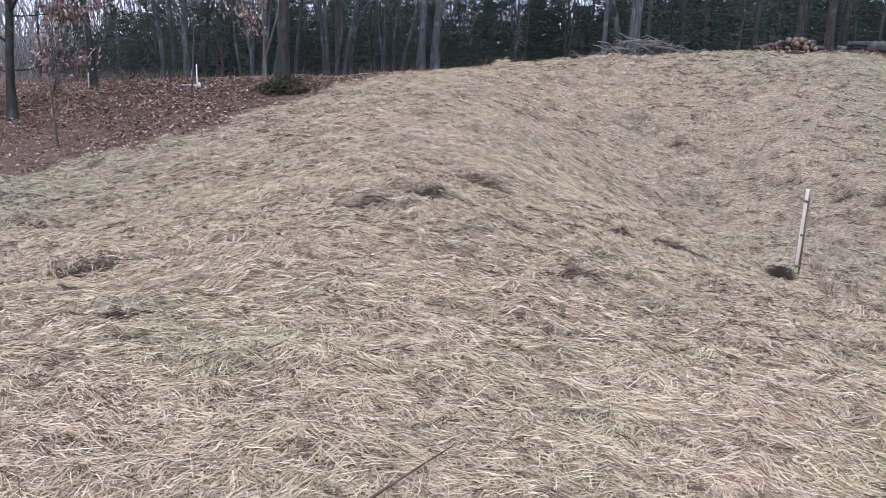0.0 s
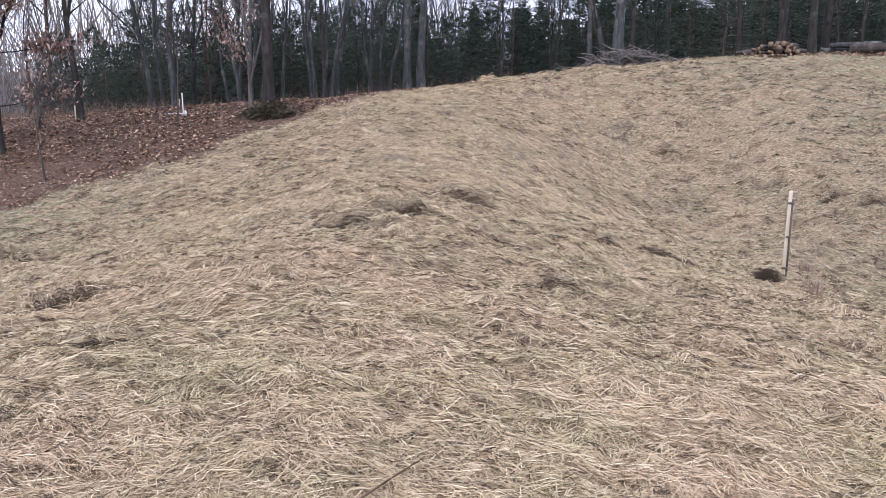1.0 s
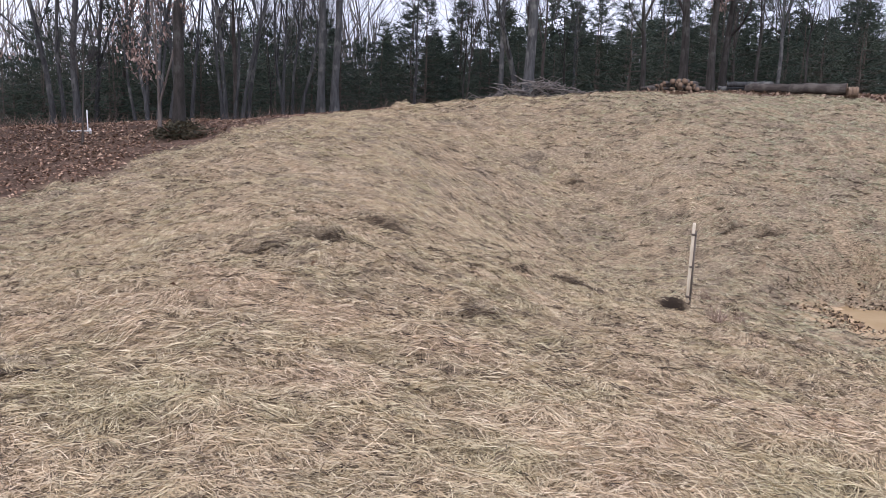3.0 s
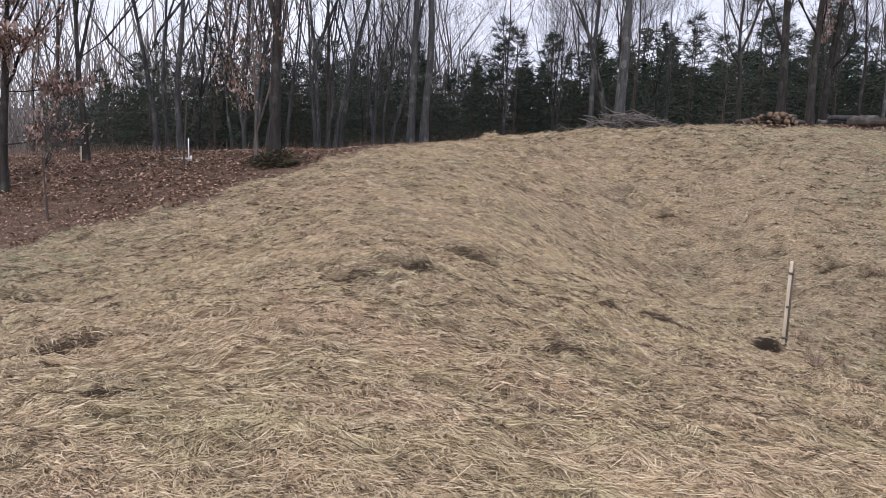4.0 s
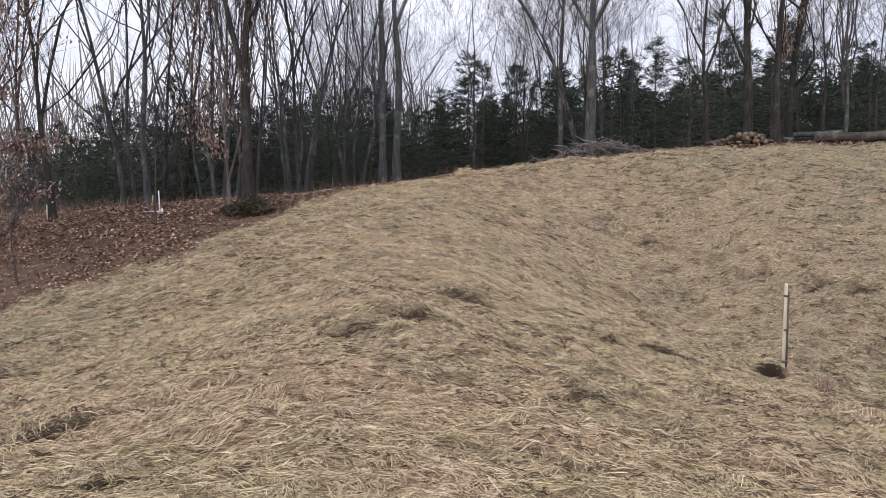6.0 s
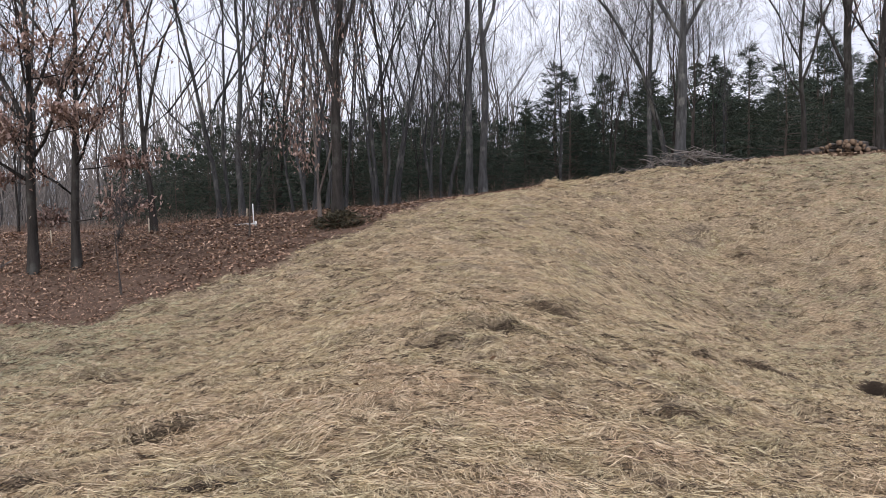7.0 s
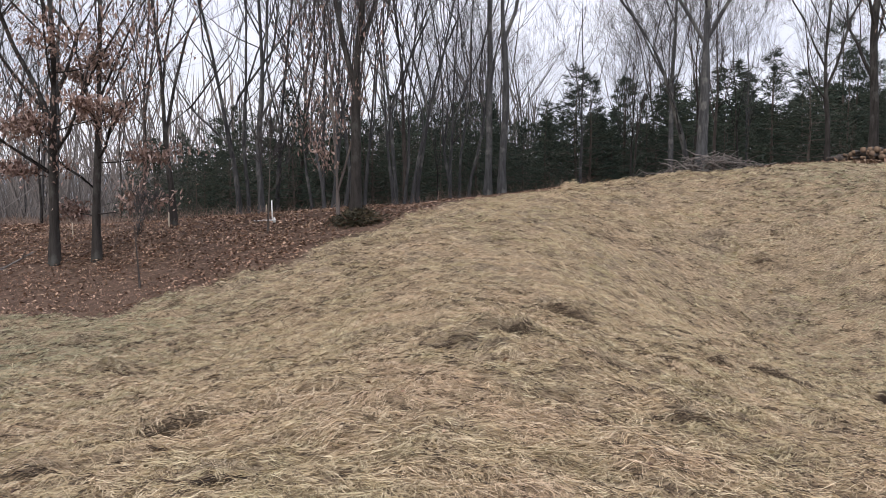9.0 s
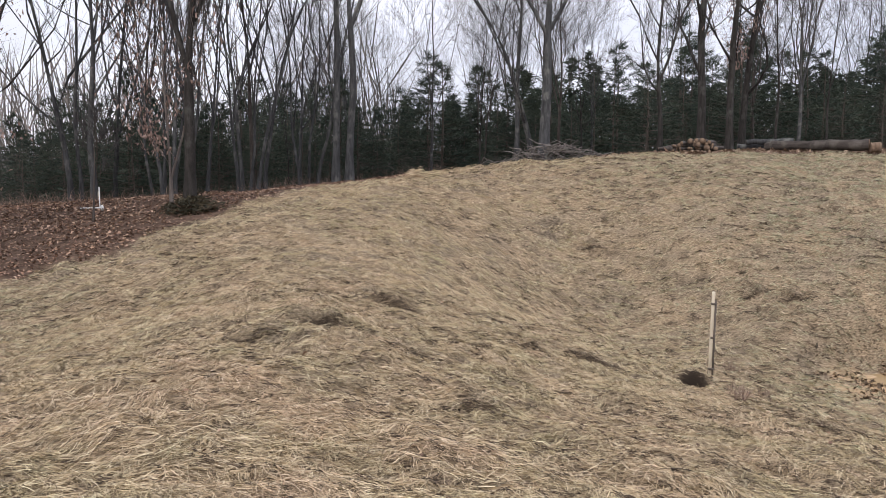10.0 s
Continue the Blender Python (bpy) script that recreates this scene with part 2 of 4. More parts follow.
def strips(name, verts, per, tris, mat):
    """Many equal small pieces at once: verts (pieces, per, 3), tris: corner numbers in one piece."""
    count = len(verts)
    v = verts.reshape(-1, 3).astype(np.float32)
    t = np.array(tris, dtype=np.int32)
    loops = (np.arange(count, dtype=np.int32)[:, None, None] * per + t[None]).reshape(-1)
    me = bpy.data.meshes.new(name)
    me.vertices.add(len(v))
    me.vertices.foreach_set("co", v.reshape(-1))
    me.loops.add(len(loops))
    me.loops.foreach_set("vertex_index", loops)
    faces = len(loops) // 3
    me.polygons.add(faces)
    me.polygons.foreach_set("loop_start", np.arange(0, faces * 3, 3, dtype=np.int32))
    me.polygons.foreach_set("loop_total", np.full(faces, 3, dtype=np.int32))
    me.materials.append(mat)
    me.update(calc_edges=True)
    return me


class Tubes:
    """Collects tapered tubes into one list of vertices and faces."""

    def __init__(self):
        self.v, self.f = [], []

    def add(self, pts, radii, sides=5, cap=True):
        base = len(self.v)
        pts = [Vector(p) for p in pts]
        for i, p in enumerate(pts):
            d = (pts[min(i + 1, len(pts) - 1)] - pts[max(i - 1, 0)]).normalized()
            a = d.orthogonal() if abs(d.z) < 0.9 else d.cross(Vector((0, 1, 0)))
            a.normalize()
            b = d.cross(a)
            for k in range(sides):
                w = 2 * math.pi * k / sides
                self.v.append(p + (a * math.cos(w) + b * math.sin(w)) * radii[i])
        for i in range(len(pts) - 1):
            for k in range(sides):
                k2 = (k + 1) % sides
                self.f.append((base + i * sides + k, base + i * sides + k2, base + (i + 1) * sides + k2, base + (i + 1) * sides + k))
        if cap:
            self.f.append(tuple(base + k for k in reversed(range(sides))))
            self.f.append(tuple(base + (len(pts) - 1) * sides + k for k in range(sides)))

    def spike(self, p, d, r):
        """A twig end: three sides and a point."""
        base = len(self.v)
        a = d.orthogonal().normalized() * r
        b = d.cross(a).normalized() * r
        self.v += [p + a, p - a * 0.5 + b * 0.87, p - a * 0.5 - b * 0.87, p + d]
        self.f += [(base, base + 1, base + 3), (base + 1, base + 2, base + 3), (base + 2, base, base + 3)]

    def mesh(self, name, mat, smooth=True):
        return mesh_of(name, self.v, self.f, mat, smooth)


def lattice(i, j, seed):
    h = np.sin(i * 127.1 + j * 311.7 + seed * 74.7) * 43758.5453
    return h - np.floor(h)


def vnoise(x, y, seed=0):
    """Smooth noise from 0 to 1 over the plan."""
    i, j = np.floor(x), np.floor(y)
    u, v = x - i, y - j
    u, v = u * u * (3 - 2 * u), v * v * (3 - 2 * v)
    return ((lattice(i, j, seed) * (1 - u) + lattice(i + 1, j, seed) * u) * (1 - v)
            + (lattice(i, j + 1, seed) * (1 - u) + lattice(i + 1, j + 1, seed) * u) * v)


# ---- the lie of the land ----
def step(v):
    return 1 / (1 + np.exp(-np.clip(v, -40, 40)))


def mound(x, y, cx, cy, sx, sy):
    return np.exp(-((x - cx) / sx) ** 2 - ((y - cy) / sy) ** 2)


POND = (9.4, 10.95, 1.7, 1.05, -1.24)  # middle, half widths, water level
HOLE = (4.28, 10.04)


def pond_mask(x, y):
    wob = 0.35 * (vnoise(x * 2.2, y * 2.2, 9) - 0.5) + 0.15 * (vnoise(x * 7, y * 7, 12) - 0.5)
    u, v = (x - POND[0]) * 0.94 - (y - POND[1]) * 0.34, (x - POND[0]) * 0.34 + (y - POND[1]) * 0.94
    return np.sqrt((u / POND[2]) ** 2 + (v / POND[3]) ** 2) + wob


def land(x, y):
    """Height of the ground: a grassed bank ahead, a basin beside it, a rise to the wood, a valley far off."""
    x, y = np.asarray(x, dtype=float), np.asarray(y, dtype=float)
    h = (-0.022 + 2.791 * step((y - 14) / 2.2) + 0.74 * step((x - 5) / 2.5) * step((y - 17) / 1.6)
         - 1.035 * mound(x, y, 8.0, 10.8, 3.4, 3.6) - 0.511 * mound(x, y, 6.5, 6.0, 3.2, 3.5)
         + 0.626 * mound(x, y, -0.6, 9, 2.2, 4.0) - 0.955 * step((y - 19) / 1.5) * step((-x - 1) / 2)
         - 0.796 * step((y - 8) / 1.5) - 1.27 * mound(x, y, 4.3, 14.5, 2.5, 3) - 0.36 * step((-x - 7) / 1.5)
         - 0.7 * step((y - 26) / 1.0) * step((x + 0.5) / 1.5))
    far = np.hypot(x, y)
    h = h - 7.0 * step((far - 62) / 9) * step((-x + 0.25 * y - 8) / 6) + (18.0 + 14.0 * vnoise(x / 140.0, y / 140.0, 91)) * step((far - 620) / 90)
    bowl = step((1.6 - pond_mask(x, y)) / 0.12)
    return h * (1 - bowl) + bowl * (POND[4] + 0.12 * (pond_mask(x, y) - 1.0))


def grass_edge(x):
    """How far the mown grass reaches, seen along y, at each x."""
    return np.interp(x, (-30, -9, -5.8, -5.3, -4.8, -4.0, -3.1, -2.4, -1.5, -0.6, 0.7, 4, 8, 10, 11.5, 14, 40),
                     (12.6, 12.2, 11.8, 12.6, 13.25, 13.85, 14.85, 15.9, 17.9, 19.0, 20.8, 22.8, 21.2, 20.6, 20.3, 19.4, 19.0))


def litter(x, y):
    """1 where leaves cover the ground, 0 in the mown grass."""
    wob = 0.9 * (vnoise(x * 1.3, y * 1.3, 3) - 0.5) + 0.5 * (vnoise(x * 4.1, y * 4.1, 4) - 0.5)
    return step((y + wob - grass_edge(x)) / 0.08)


def streaks(x, y, seed):
    """Long narrow noise that runs down either side of the bank."""
    def along(turn, k):
        c, s = math.cos(turn), math.sin(turn)
        u, v = x * c + y * s, y * c - x * s
        return vnoise(u * 1.5, v * 4.6, seed + k) * 0.62 + vnoise(u * 3.4, v * 9.0, seed + k + 5) * 0.38
    right, left = step((x - 0.6) / 0.6), step((-x - 1.6) / 0.6)
    return along(-0.42, 0) * right + along(0.38, 1) * left + along(-0.03, 2) * (1 - right - left)


def tussocks(x, y):
    """Small unevenness of the laid grass, in metres."""
    a = vnoise(x * 1.1 + 0.4 * y, y * 0.8, 21) - 0.5
    b = streaks(x, y, 70) - 0.5
    c = vnoise(x * 7.3, y * 6.1, 23) - 0.5
    return 0.08 * a + 0.15 * b + 0.03 * c


FOLDS = []  # dark folds in the laid grass: x, y, length, height, turn


def damp(x, y):
    """The sparser, darker turf round the basin."""
    return mound(x, y, 8.5, 12.6, 4.2, 3.6) * (0.55 + 0.45 * vnoise(x * 1.7, y * 1.7, 81))


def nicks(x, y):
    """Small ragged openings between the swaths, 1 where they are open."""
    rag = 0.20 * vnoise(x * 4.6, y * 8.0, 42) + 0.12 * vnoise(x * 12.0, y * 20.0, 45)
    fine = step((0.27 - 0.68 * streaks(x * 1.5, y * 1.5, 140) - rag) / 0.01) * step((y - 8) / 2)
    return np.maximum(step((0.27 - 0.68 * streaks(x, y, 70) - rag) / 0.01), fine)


def lumps(x, y):
    """Lifted lips of the laid grass: height of the lip, and 1 in the dark slit under it."""
    x, y = np.asarray(x, dtype=float), np.asarray(y, dtype=float)
    up, slit = np.zeros_like(x), np.zeros_like(x)
    for cell, seed, some in ((0.40, 151, 0.62), (0.66, 157, 0.50), (1.1, 163, 0.52)):
        i, j = np.floor(x / cell), np.floor(y / cell)
        px, py = (i + 0.5 + 0.3 * (lattice(i, j, seed) - 0.5)) * cell, (j + 0.45 + 0.3 * (lattice(i, j, seed + 1) - 0.5)) * cell
        big = lattice(i, j, seed + 2)
        turn = 0.9 * (lattice(i, j, seed + 3) - 0.5) - 0.4 * step((x - 0.6) / 0.8) + 0.4 * step((-x - 1.6) / 0.8)
        c, s = np.cos(turn), np.sin(turn)
        rag = 0.07 * (vnoise(x * 13, y * 13, seed + 4) - 0.5) + 0.06 * (vnoise(x * 5, y * 5, seed + 5) - 0.5)
        u, v = (x - px) * c + (y - py) * s, -(x - px) * s + (y - py) * c + rag
        there = (lattice(i, j, seed + 6) > some) * (0.45 + 0.55 * big)
        fl = cell * (0.14 + 0.18 * big)
        end = np.exp(-(u / fl) ** 4)
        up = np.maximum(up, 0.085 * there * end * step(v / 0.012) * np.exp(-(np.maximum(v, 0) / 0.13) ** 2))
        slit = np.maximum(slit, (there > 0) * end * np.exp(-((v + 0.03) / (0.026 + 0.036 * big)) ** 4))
    return up, slit


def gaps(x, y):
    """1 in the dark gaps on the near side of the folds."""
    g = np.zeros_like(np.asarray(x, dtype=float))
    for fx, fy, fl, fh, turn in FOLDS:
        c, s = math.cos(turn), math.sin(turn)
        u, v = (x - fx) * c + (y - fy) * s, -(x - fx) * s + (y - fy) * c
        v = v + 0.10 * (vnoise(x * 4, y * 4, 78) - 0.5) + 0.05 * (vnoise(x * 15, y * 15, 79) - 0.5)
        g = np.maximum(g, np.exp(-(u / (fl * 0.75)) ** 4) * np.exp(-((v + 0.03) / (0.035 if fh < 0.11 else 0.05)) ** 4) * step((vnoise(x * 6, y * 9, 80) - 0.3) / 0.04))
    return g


def surface(x, y):
    x, y = np.asarray(x, dtype=float), np.asarray(y, dtype=float)
    h = land(x, y)
    soft = litter(x, y)
    wet = step((1.5 - pond_mask(x, y)) / 0.1)
    near = step((70 - np.hypot(x, y)) / 6)
    h = h + (tussocks(x, y) * (1 - 0.35 * soft) * (1 - wet) - 0.09 * step((y - 13) / 1.5)) * near
    for fx, fy, fl, fh, turn in FOLDS:
        c, s = math.cos(turn), math.sin(turn)
        u, v = (x - fx) * c + (y - fy) * s, -(x - fx) * s + (y - fy) * c
        v = v + 0.10 * (vnoise(x * 4, y * 4, 78) - 0.5)
        h = h + 0.7 * fh * np.exp(-(u / fl) ** 2) * (step(v / 0.02) * np.exp(-(np.maximum(v, 0) / 0.30) ** 2) * (0.6 + 0.8 * vnoise(x * 5, y * 5, 82)) - 0.35 * np.exp(-((v + 0.05) / 0.05) ** 2))
    up, slit = lumps(x, y)
    h = h + (up - 0.03 * slit) * np.clip((np.hypot(x, y) - 2.5) / 5.0, 0.15, 1) * (1 - soft) * (1 - wet) * step((24 - y) / 1.0)
    # a cut in the bank: dug out in front, a lip of turf behind
    u, v = (x - HOLE[0]) * 0.92 - (y - HOLE[1]) * 0.39, (x - HOLE[0]) * 0.39 + (y - HOLE[1]) * 0.92
    lip = np.exp(-(u / 0.24) ** 4) * step((v - 0.02) / 0.02) * np.exp(-(np.maximum(v, 0) / 0.22) ** 2)
    pit = np.exp(-((u + 0.04 * (vnoise(x * 11, y * 11, 86) - 0.5)) / 0.15) ** 4) * step((0.04 - v) / 0.012) * np.clip((v + 0.8) / 0.76, 0, 1) ** 1.3
    return h + 0.13 * lip - 0.42 * pit


def at_ground(x, y, up=0.0):
    return Vector((x, y, float(surface(x, y)) + up))


# ---- ground ----
def coords(lo, hi, fine, reach):
    mid = np.arange(lo, hi, fine)
    out, stepsize, p = [], fine, 0.0
    while p < reach:
        stepsize *= 1.2
        p += stepsize
        out.append(p)
    out = np.array(out)
    return np.concatenate((lo - out[::-1], mid, mid[-1] + out))


def build_ground():
    xs, ys = coords(-9, 12.5, 0.085, 1600), coords(2.0, 21, 0.085, 1600)
    # closer lines round the dug hole
    xs = np.unique(np.concatenate((xs, np.arange(HOLE[0] - 0.36, HOLE[0] + 0.36, 0.022))))
    ys = np.unique(np.concatenate((ys, np.arange(HOLE[1] - 0.5, HOLE[1] + 0.4, 0.022))))
    nx, ny = len(xs), len(ys)
    X, Y = np.meshgrid(xs, ys)
    Z = surface(X, Y)
    v = np.stack((X, Y, Z), -1).reshape(-1, 3)
    i = (np.arange(ny - 1)[:, None] * nx + np.arange(nx - 1)[None]).reshape(-1)
    quads = np.stack((i, i + 1, i + nx + 1, i + nx), -1).astype(np.int32)
    me = bpy.data.meshes.new("ground")
    me.vertices.add(len(v))
    me.vertices.foreach_set("co", v.astype(np.float32).reshape(-1))
    me.loops.add(quads.size)
    me.loops.foreach_set("vertex_index", quads.reshape(-1))
    me.polygons.add(len(quads))
    me.polygons.foreach_set("loop_start", np.arange(0, quads.size, 4, dtype=np.int32))
    me.polygons.foreach_set("loop_total", np.full(len(quads), 4, dtype=np.int32))
    me.polygons.foreach_set("use_smooth", np.ones(len(quads), dtype=bool))
    me.materials.append(M_ground)
    me.update(calc_edges=True)
    zone = me.color_attributes.new("zone", "FLOAT_COLOR", "POINT")
    x, y = X.reshape(-1), Y.reshape(-1)
    leafy = litter(x, y)
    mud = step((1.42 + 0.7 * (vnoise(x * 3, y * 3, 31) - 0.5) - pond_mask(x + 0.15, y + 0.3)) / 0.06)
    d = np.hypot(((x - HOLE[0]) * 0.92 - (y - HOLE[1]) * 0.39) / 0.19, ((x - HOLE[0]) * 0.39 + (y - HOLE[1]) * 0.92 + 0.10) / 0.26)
    # dug and damp earth, plus shade coloured into gaps, slits and nicks
    soil_shade = np.maximum(step((1.15 - d) / 0.1), 0.6 * gaps(x, y))
    soil_shade = np.maximum(soil_shade, (1 - leafy) * np.maximum(0.5 * lumps(x, y)[1], np.maximum(0.03 + 0.25 * nicks(x, y), 0.16 * damp(x, y))))
    # where the hazy far colour takes over, by distance
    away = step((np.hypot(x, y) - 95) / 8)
    zone.data.foreach_set("color", np.stack((leafy, mud, soil_shade, away), -1).astype(np.float32).reshape(-1))
    return tagged(new("ground", me), "sloping ground with laid dry grass, leaf mould and ochre mud", "ground", kind="structure")


FOLDS += [(-0.14, 7.95, 0.40, 0.17, 0.35), (0.56, 10.3, 0.34, 0.17, -0.5), (0.33, 10.7, 0.2, 0.11, 0.1), (0.72, 7.35, 0.26, 0.08, -0.2), (1.02, 5.95, 0.2, 0.08, -0.25),
          (-0.68, 7.45, 0.24, 0.07, 0.1), (2.95, 9.95, 0.5, 0.09, -0.55), (-4.3, 8.45, 0.2, 0.11, 0.2), (-2.45, 5.5, 0.42, 0.06, 0.6), (-5.65, 10.5, 0.18, 0.09, 0.1),
          (-6.1, 8.55, 0.26, 0.10, 0.3), (-1.8, 4.55, 0.22, 0.08, 0.3), (-2.9, 4.7, 0.2, 0.07, 0.4), (2.15, 9.55, 0.2, 0.07, -0.4), (4.67, 16.2, 0.24, 0.08, -0.3),
          (6.95, 14.0, 0.26, 0.10, -0.1), (7.45, 13.7, 0.22, 0.09, 0.0), (4.7, 7.85, 0.3, 0.09, -0.3), (4.42, 10.42, 0.26, 0.07, -0.4)]
build_ground()


def straw(x, y, rng, length, width, lift, tilt, turn, arch=0.0):
    """Blades lying on the ground: four corners each, bent, arched and tapered."""
    n = len(x)
    z = surface(x, y) + lift
    d = np.stack((np.cos(turn), np.sin(turn)), -1)
    s = np.stack((-d[:, 1], d[:, 0]), -1)
    roll = rng.uniform(-1.4, 1.4, n)
    wx = s * (np.cos(roll) * width)[:, None]
    wz = np.sin(roll) * width
    bend = rng.normal(0, 0.075, n) * length
    up1 = np.sin(tilt) * length * 0.6 + rng.uniform(0, 0.012, n) + arch
    up2 = np.sin(tilt) * length * 0.9 + rng.uniform(-0.012, 0.012, n)
    flat = np.cos(tilt) * length
    p0 = np.stack((x, y), -1)
    p1 = p0 + d * (flat * 0.52)[:, None] + s * bend[:, None]
    p2 = p0 + d * flat[:, None] + s * (bend * 0.4)[:, None]
    g1 = np.maximum(surface(p1[:, 0], p1[:, 1]) + lift, z - 0.14 * length)
    g2 = np.maximum(surface(p2[:, 0], p2[:, 1]) + lift, z - 0.30 * length)
    v = np.empty((n, 4, 3), dtype=np.float32)
    for k, (p, zz, sign) in enumerate(((p0, z, 0.0), (p1, g1 + up1, -0.5), (p1, g1 + up1, 0.5), (p2, g2 + up2, 0.0))):
        v[:, k, :2] = p + wx * sign
        v[:, k, 2] = zz + wz * sign
    return v


def stalks(x, y, rng, length, width, lift, turn, arch):
    """Dry stalks close by: even in width, kinked once or twice, six corners each."""
    n = len(x)
    z = surface(x, y) + lift
    v = np.empty((n, 6, 3), dtype=np.float32)
    p, t = np.stack((x, y), -1), turn
    roll = rng.uniform(-1.2, 1.2, n)
    for k in range(3):
        g = np.maximum(surface(p[:, 0], p[:, 1]) + lift, z - 0.02) + (arch if k == 1 else rng.uniform(-0.006, 0.010, n))
        side = np.stack((-np.sin(t) * np.cos(roll), np.cos(t) * np.cos(roll), np.sin(roll)), -1) * (width * (0.5, 0.5, 0.3)[k])[:, None]
        c = np.concatenate((p, g[:, None]), 1)
        v[:, 2 * k], v[:, 2 * k + 1] = c - side, c + side
        t = t + rng.normal(0, 0.32, n)
        p = p + np.stack((np.cos(t), np.sin(t)), -1) * (length * rng.uniform(0.4, 0.6, n))[:, None]
    return v


STALK = ((0, 2, 1), (1, 2, 3), (2, 4, 3), (3, 4, 5))
BLADE = ((0, 2, 1), (1, 2, 3))


def lay(x, y):
    """The way the swaths were laid: across the bank, falling off to either side."""
    right, left = step((x - 0.6) / 0.8), step((-x - 1.6) / 0.8)
    return (-0.45 * right + 0.42 * left) * (1 - 0.75 * step((y - 15) / 1.5))


def build_grass():
    """The mown grass, laid down in small bundles with dark gaps between them; closer ground carries more."""
    rng = np.random.default_rng(5)
    span = radians(40)
    near, far = 2.2, 26.0

    def spread(total):
        r = (near ** 0.7 + rng.uniform(0, 1, total) * (far ** 0.7 - near ** 0.7)) ** (1 / 0.7)
        a = rng.uniform(-span, span, total)
        return r * np.sin(a), r * np.cos(a), r

    def grown(x, y):
        total = len(x)
        hole = np.hypot(((x - HOLE[0]) * 0.92 - (y - HOLE[1]) * 0.39) / 0.19, ((x - HOLE[0]) * 0.39 + (y - HOLE[1]) * 0.92 + 0.10) / 0.26)
        return (litter(x, y) < rng.uniform(0.15, 0.7, total)) & (pond_mask(x + 0.1, y + 0.2) > 1.42 + rng.uniform(-0.25, 0.35, total)) & (hole + 0.9 * vnoise(x * 12, y * 12, 87) > rng.uniform(1.15, 1.5, total))

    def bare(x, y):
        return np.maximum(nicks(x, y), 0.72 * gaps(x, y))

    # dark thatch blades in the openings, near-black to paint the shade there
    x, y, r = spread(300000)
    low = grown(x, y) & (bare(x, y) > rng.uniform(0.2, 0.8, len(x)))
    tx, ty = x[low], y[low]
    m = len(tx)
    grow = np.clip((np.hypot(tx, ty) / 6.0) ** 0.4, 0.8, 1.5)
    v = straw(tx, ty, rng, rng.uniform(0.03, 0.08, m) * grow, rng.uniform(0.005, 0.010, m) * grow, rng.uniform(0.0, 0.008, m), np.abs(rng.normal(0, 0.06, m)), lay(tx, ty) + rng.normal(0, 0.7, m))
    tagged(new("shade_thatch", strips("shade_thatch", v, 4, BLADE, M_shade_thatch)), "dark thatch blades painting the shade between the swaths", "grass", kind="stuff")

    # thin dark stems painting small shadow nicks, strung along the lay of the grass
    x, y, r = spread(12500)
    low = grown(x, y) & (vnoise(x * 0.8, y * 0.8, 171) + 0.5 * damp(x, y) > rng.uniform(0.15, 0.75, len(x))) & (r > rng.uniform(2.2, 8.0, len(x)))
    per = 16
    x, y, r = x[low], y[low], r[low]
    m = len(x)
    way = lay(x, y) + rng.normal(0, 0.32, m)
    reach = rng.uniform(0.05, 0.20, m) * np.clip(r / 9, 0.3, 1.15)
    n = m * per
    u, w = rng.uniform(-0.5, 0.5, n) * np.repeat(reach, per), rng.normal(0, 0.010, n) * np.repeat(np.clip(r / 7, 0.5, 1), per)
    way, x, y, r = (np.repeat(q, per) for q in (way, x, y, r))
    x, y = x + u * np.cos(way) - w * np.sin(way), y + u * np.sin(way) + w * np.cos(way)
    grow = np.clip((r / 6.0) ** 0.4, 0.8, 1.5)
    turn = way + rng.normal(0, 0.14, n) + math.pi * (rng.uniform(0, 1, n) < 0.5)
    v = straw(x, y, rng, rng.uniform(0.04, 0.10, n) * np.clip(r / 7, 0.55, 1), rng.uniform(0.004, 0.008, n) * grow, rng.uniform(0.012, 0.04, n), np.zeros(n), turn)
    tagged(new("shade_wisps", strips("shade_wisps", v, 4, BLADE, M_shade_thatch)), "wisps of dark stems painting small shadows among the straw", "grass", kind="stuff")

    # bundles of blades that share a root, a way and an arch
    per = 9
    x, y, r = spread(BUNDLES)
    keep = grown(x, y) & (rng.uniform(0, 1, BUNDLES) > 0.15 * damp(x, y))
    x, y, r = x[keep], y[keep], r[keep]
    n = len(x)
    swirl = (vnoise(x * 0.9, y * 0.9, 43) - 0.5) * 1.8 + (vnoise(x * 2.7, y * 2.7, 44) - 0.5) * 2.2
    loose = np.clip(1.25 - r / 12.0, 0.32, 1.0)
    way = lay(x, y) + swirl * np.clip(1.3 - r / 16, 0.35, 1) + rng.normal(0, 0.78, n) * loose
    way += np.where(rng.uniform(0, 1, n) < 0.35, math.pi, 0) + np.where(rng.uniform(0, 1, n) < 0.22 * np.clip(2 - r / 6, 0, 1), rng.uniform(-1.6, 1.6, n), 0)
    rise = rng.uniform(0.004, 0.034, n) * np.clip(0.2 + r / 12, 0.4, 1.0)
    size = rng.uniform(0.65, 1.25, n)
    x, y, r, way, rise, size = (np.repeat(q, per) for q in (x, y, r, way, rise, size))
    n = len(x)
    grow = np.clip((r / 5.0) ** 0.5, 0.75, 2.0)
    x, y = x + rng.normal(0, 0.022, n) * grow, y + rng.normal(0, 0.022, n) * grow
    turn = way + rng.normal(0, 0.34, n) * np.clip(1.5 - r / 11, 0.5, 1.4)
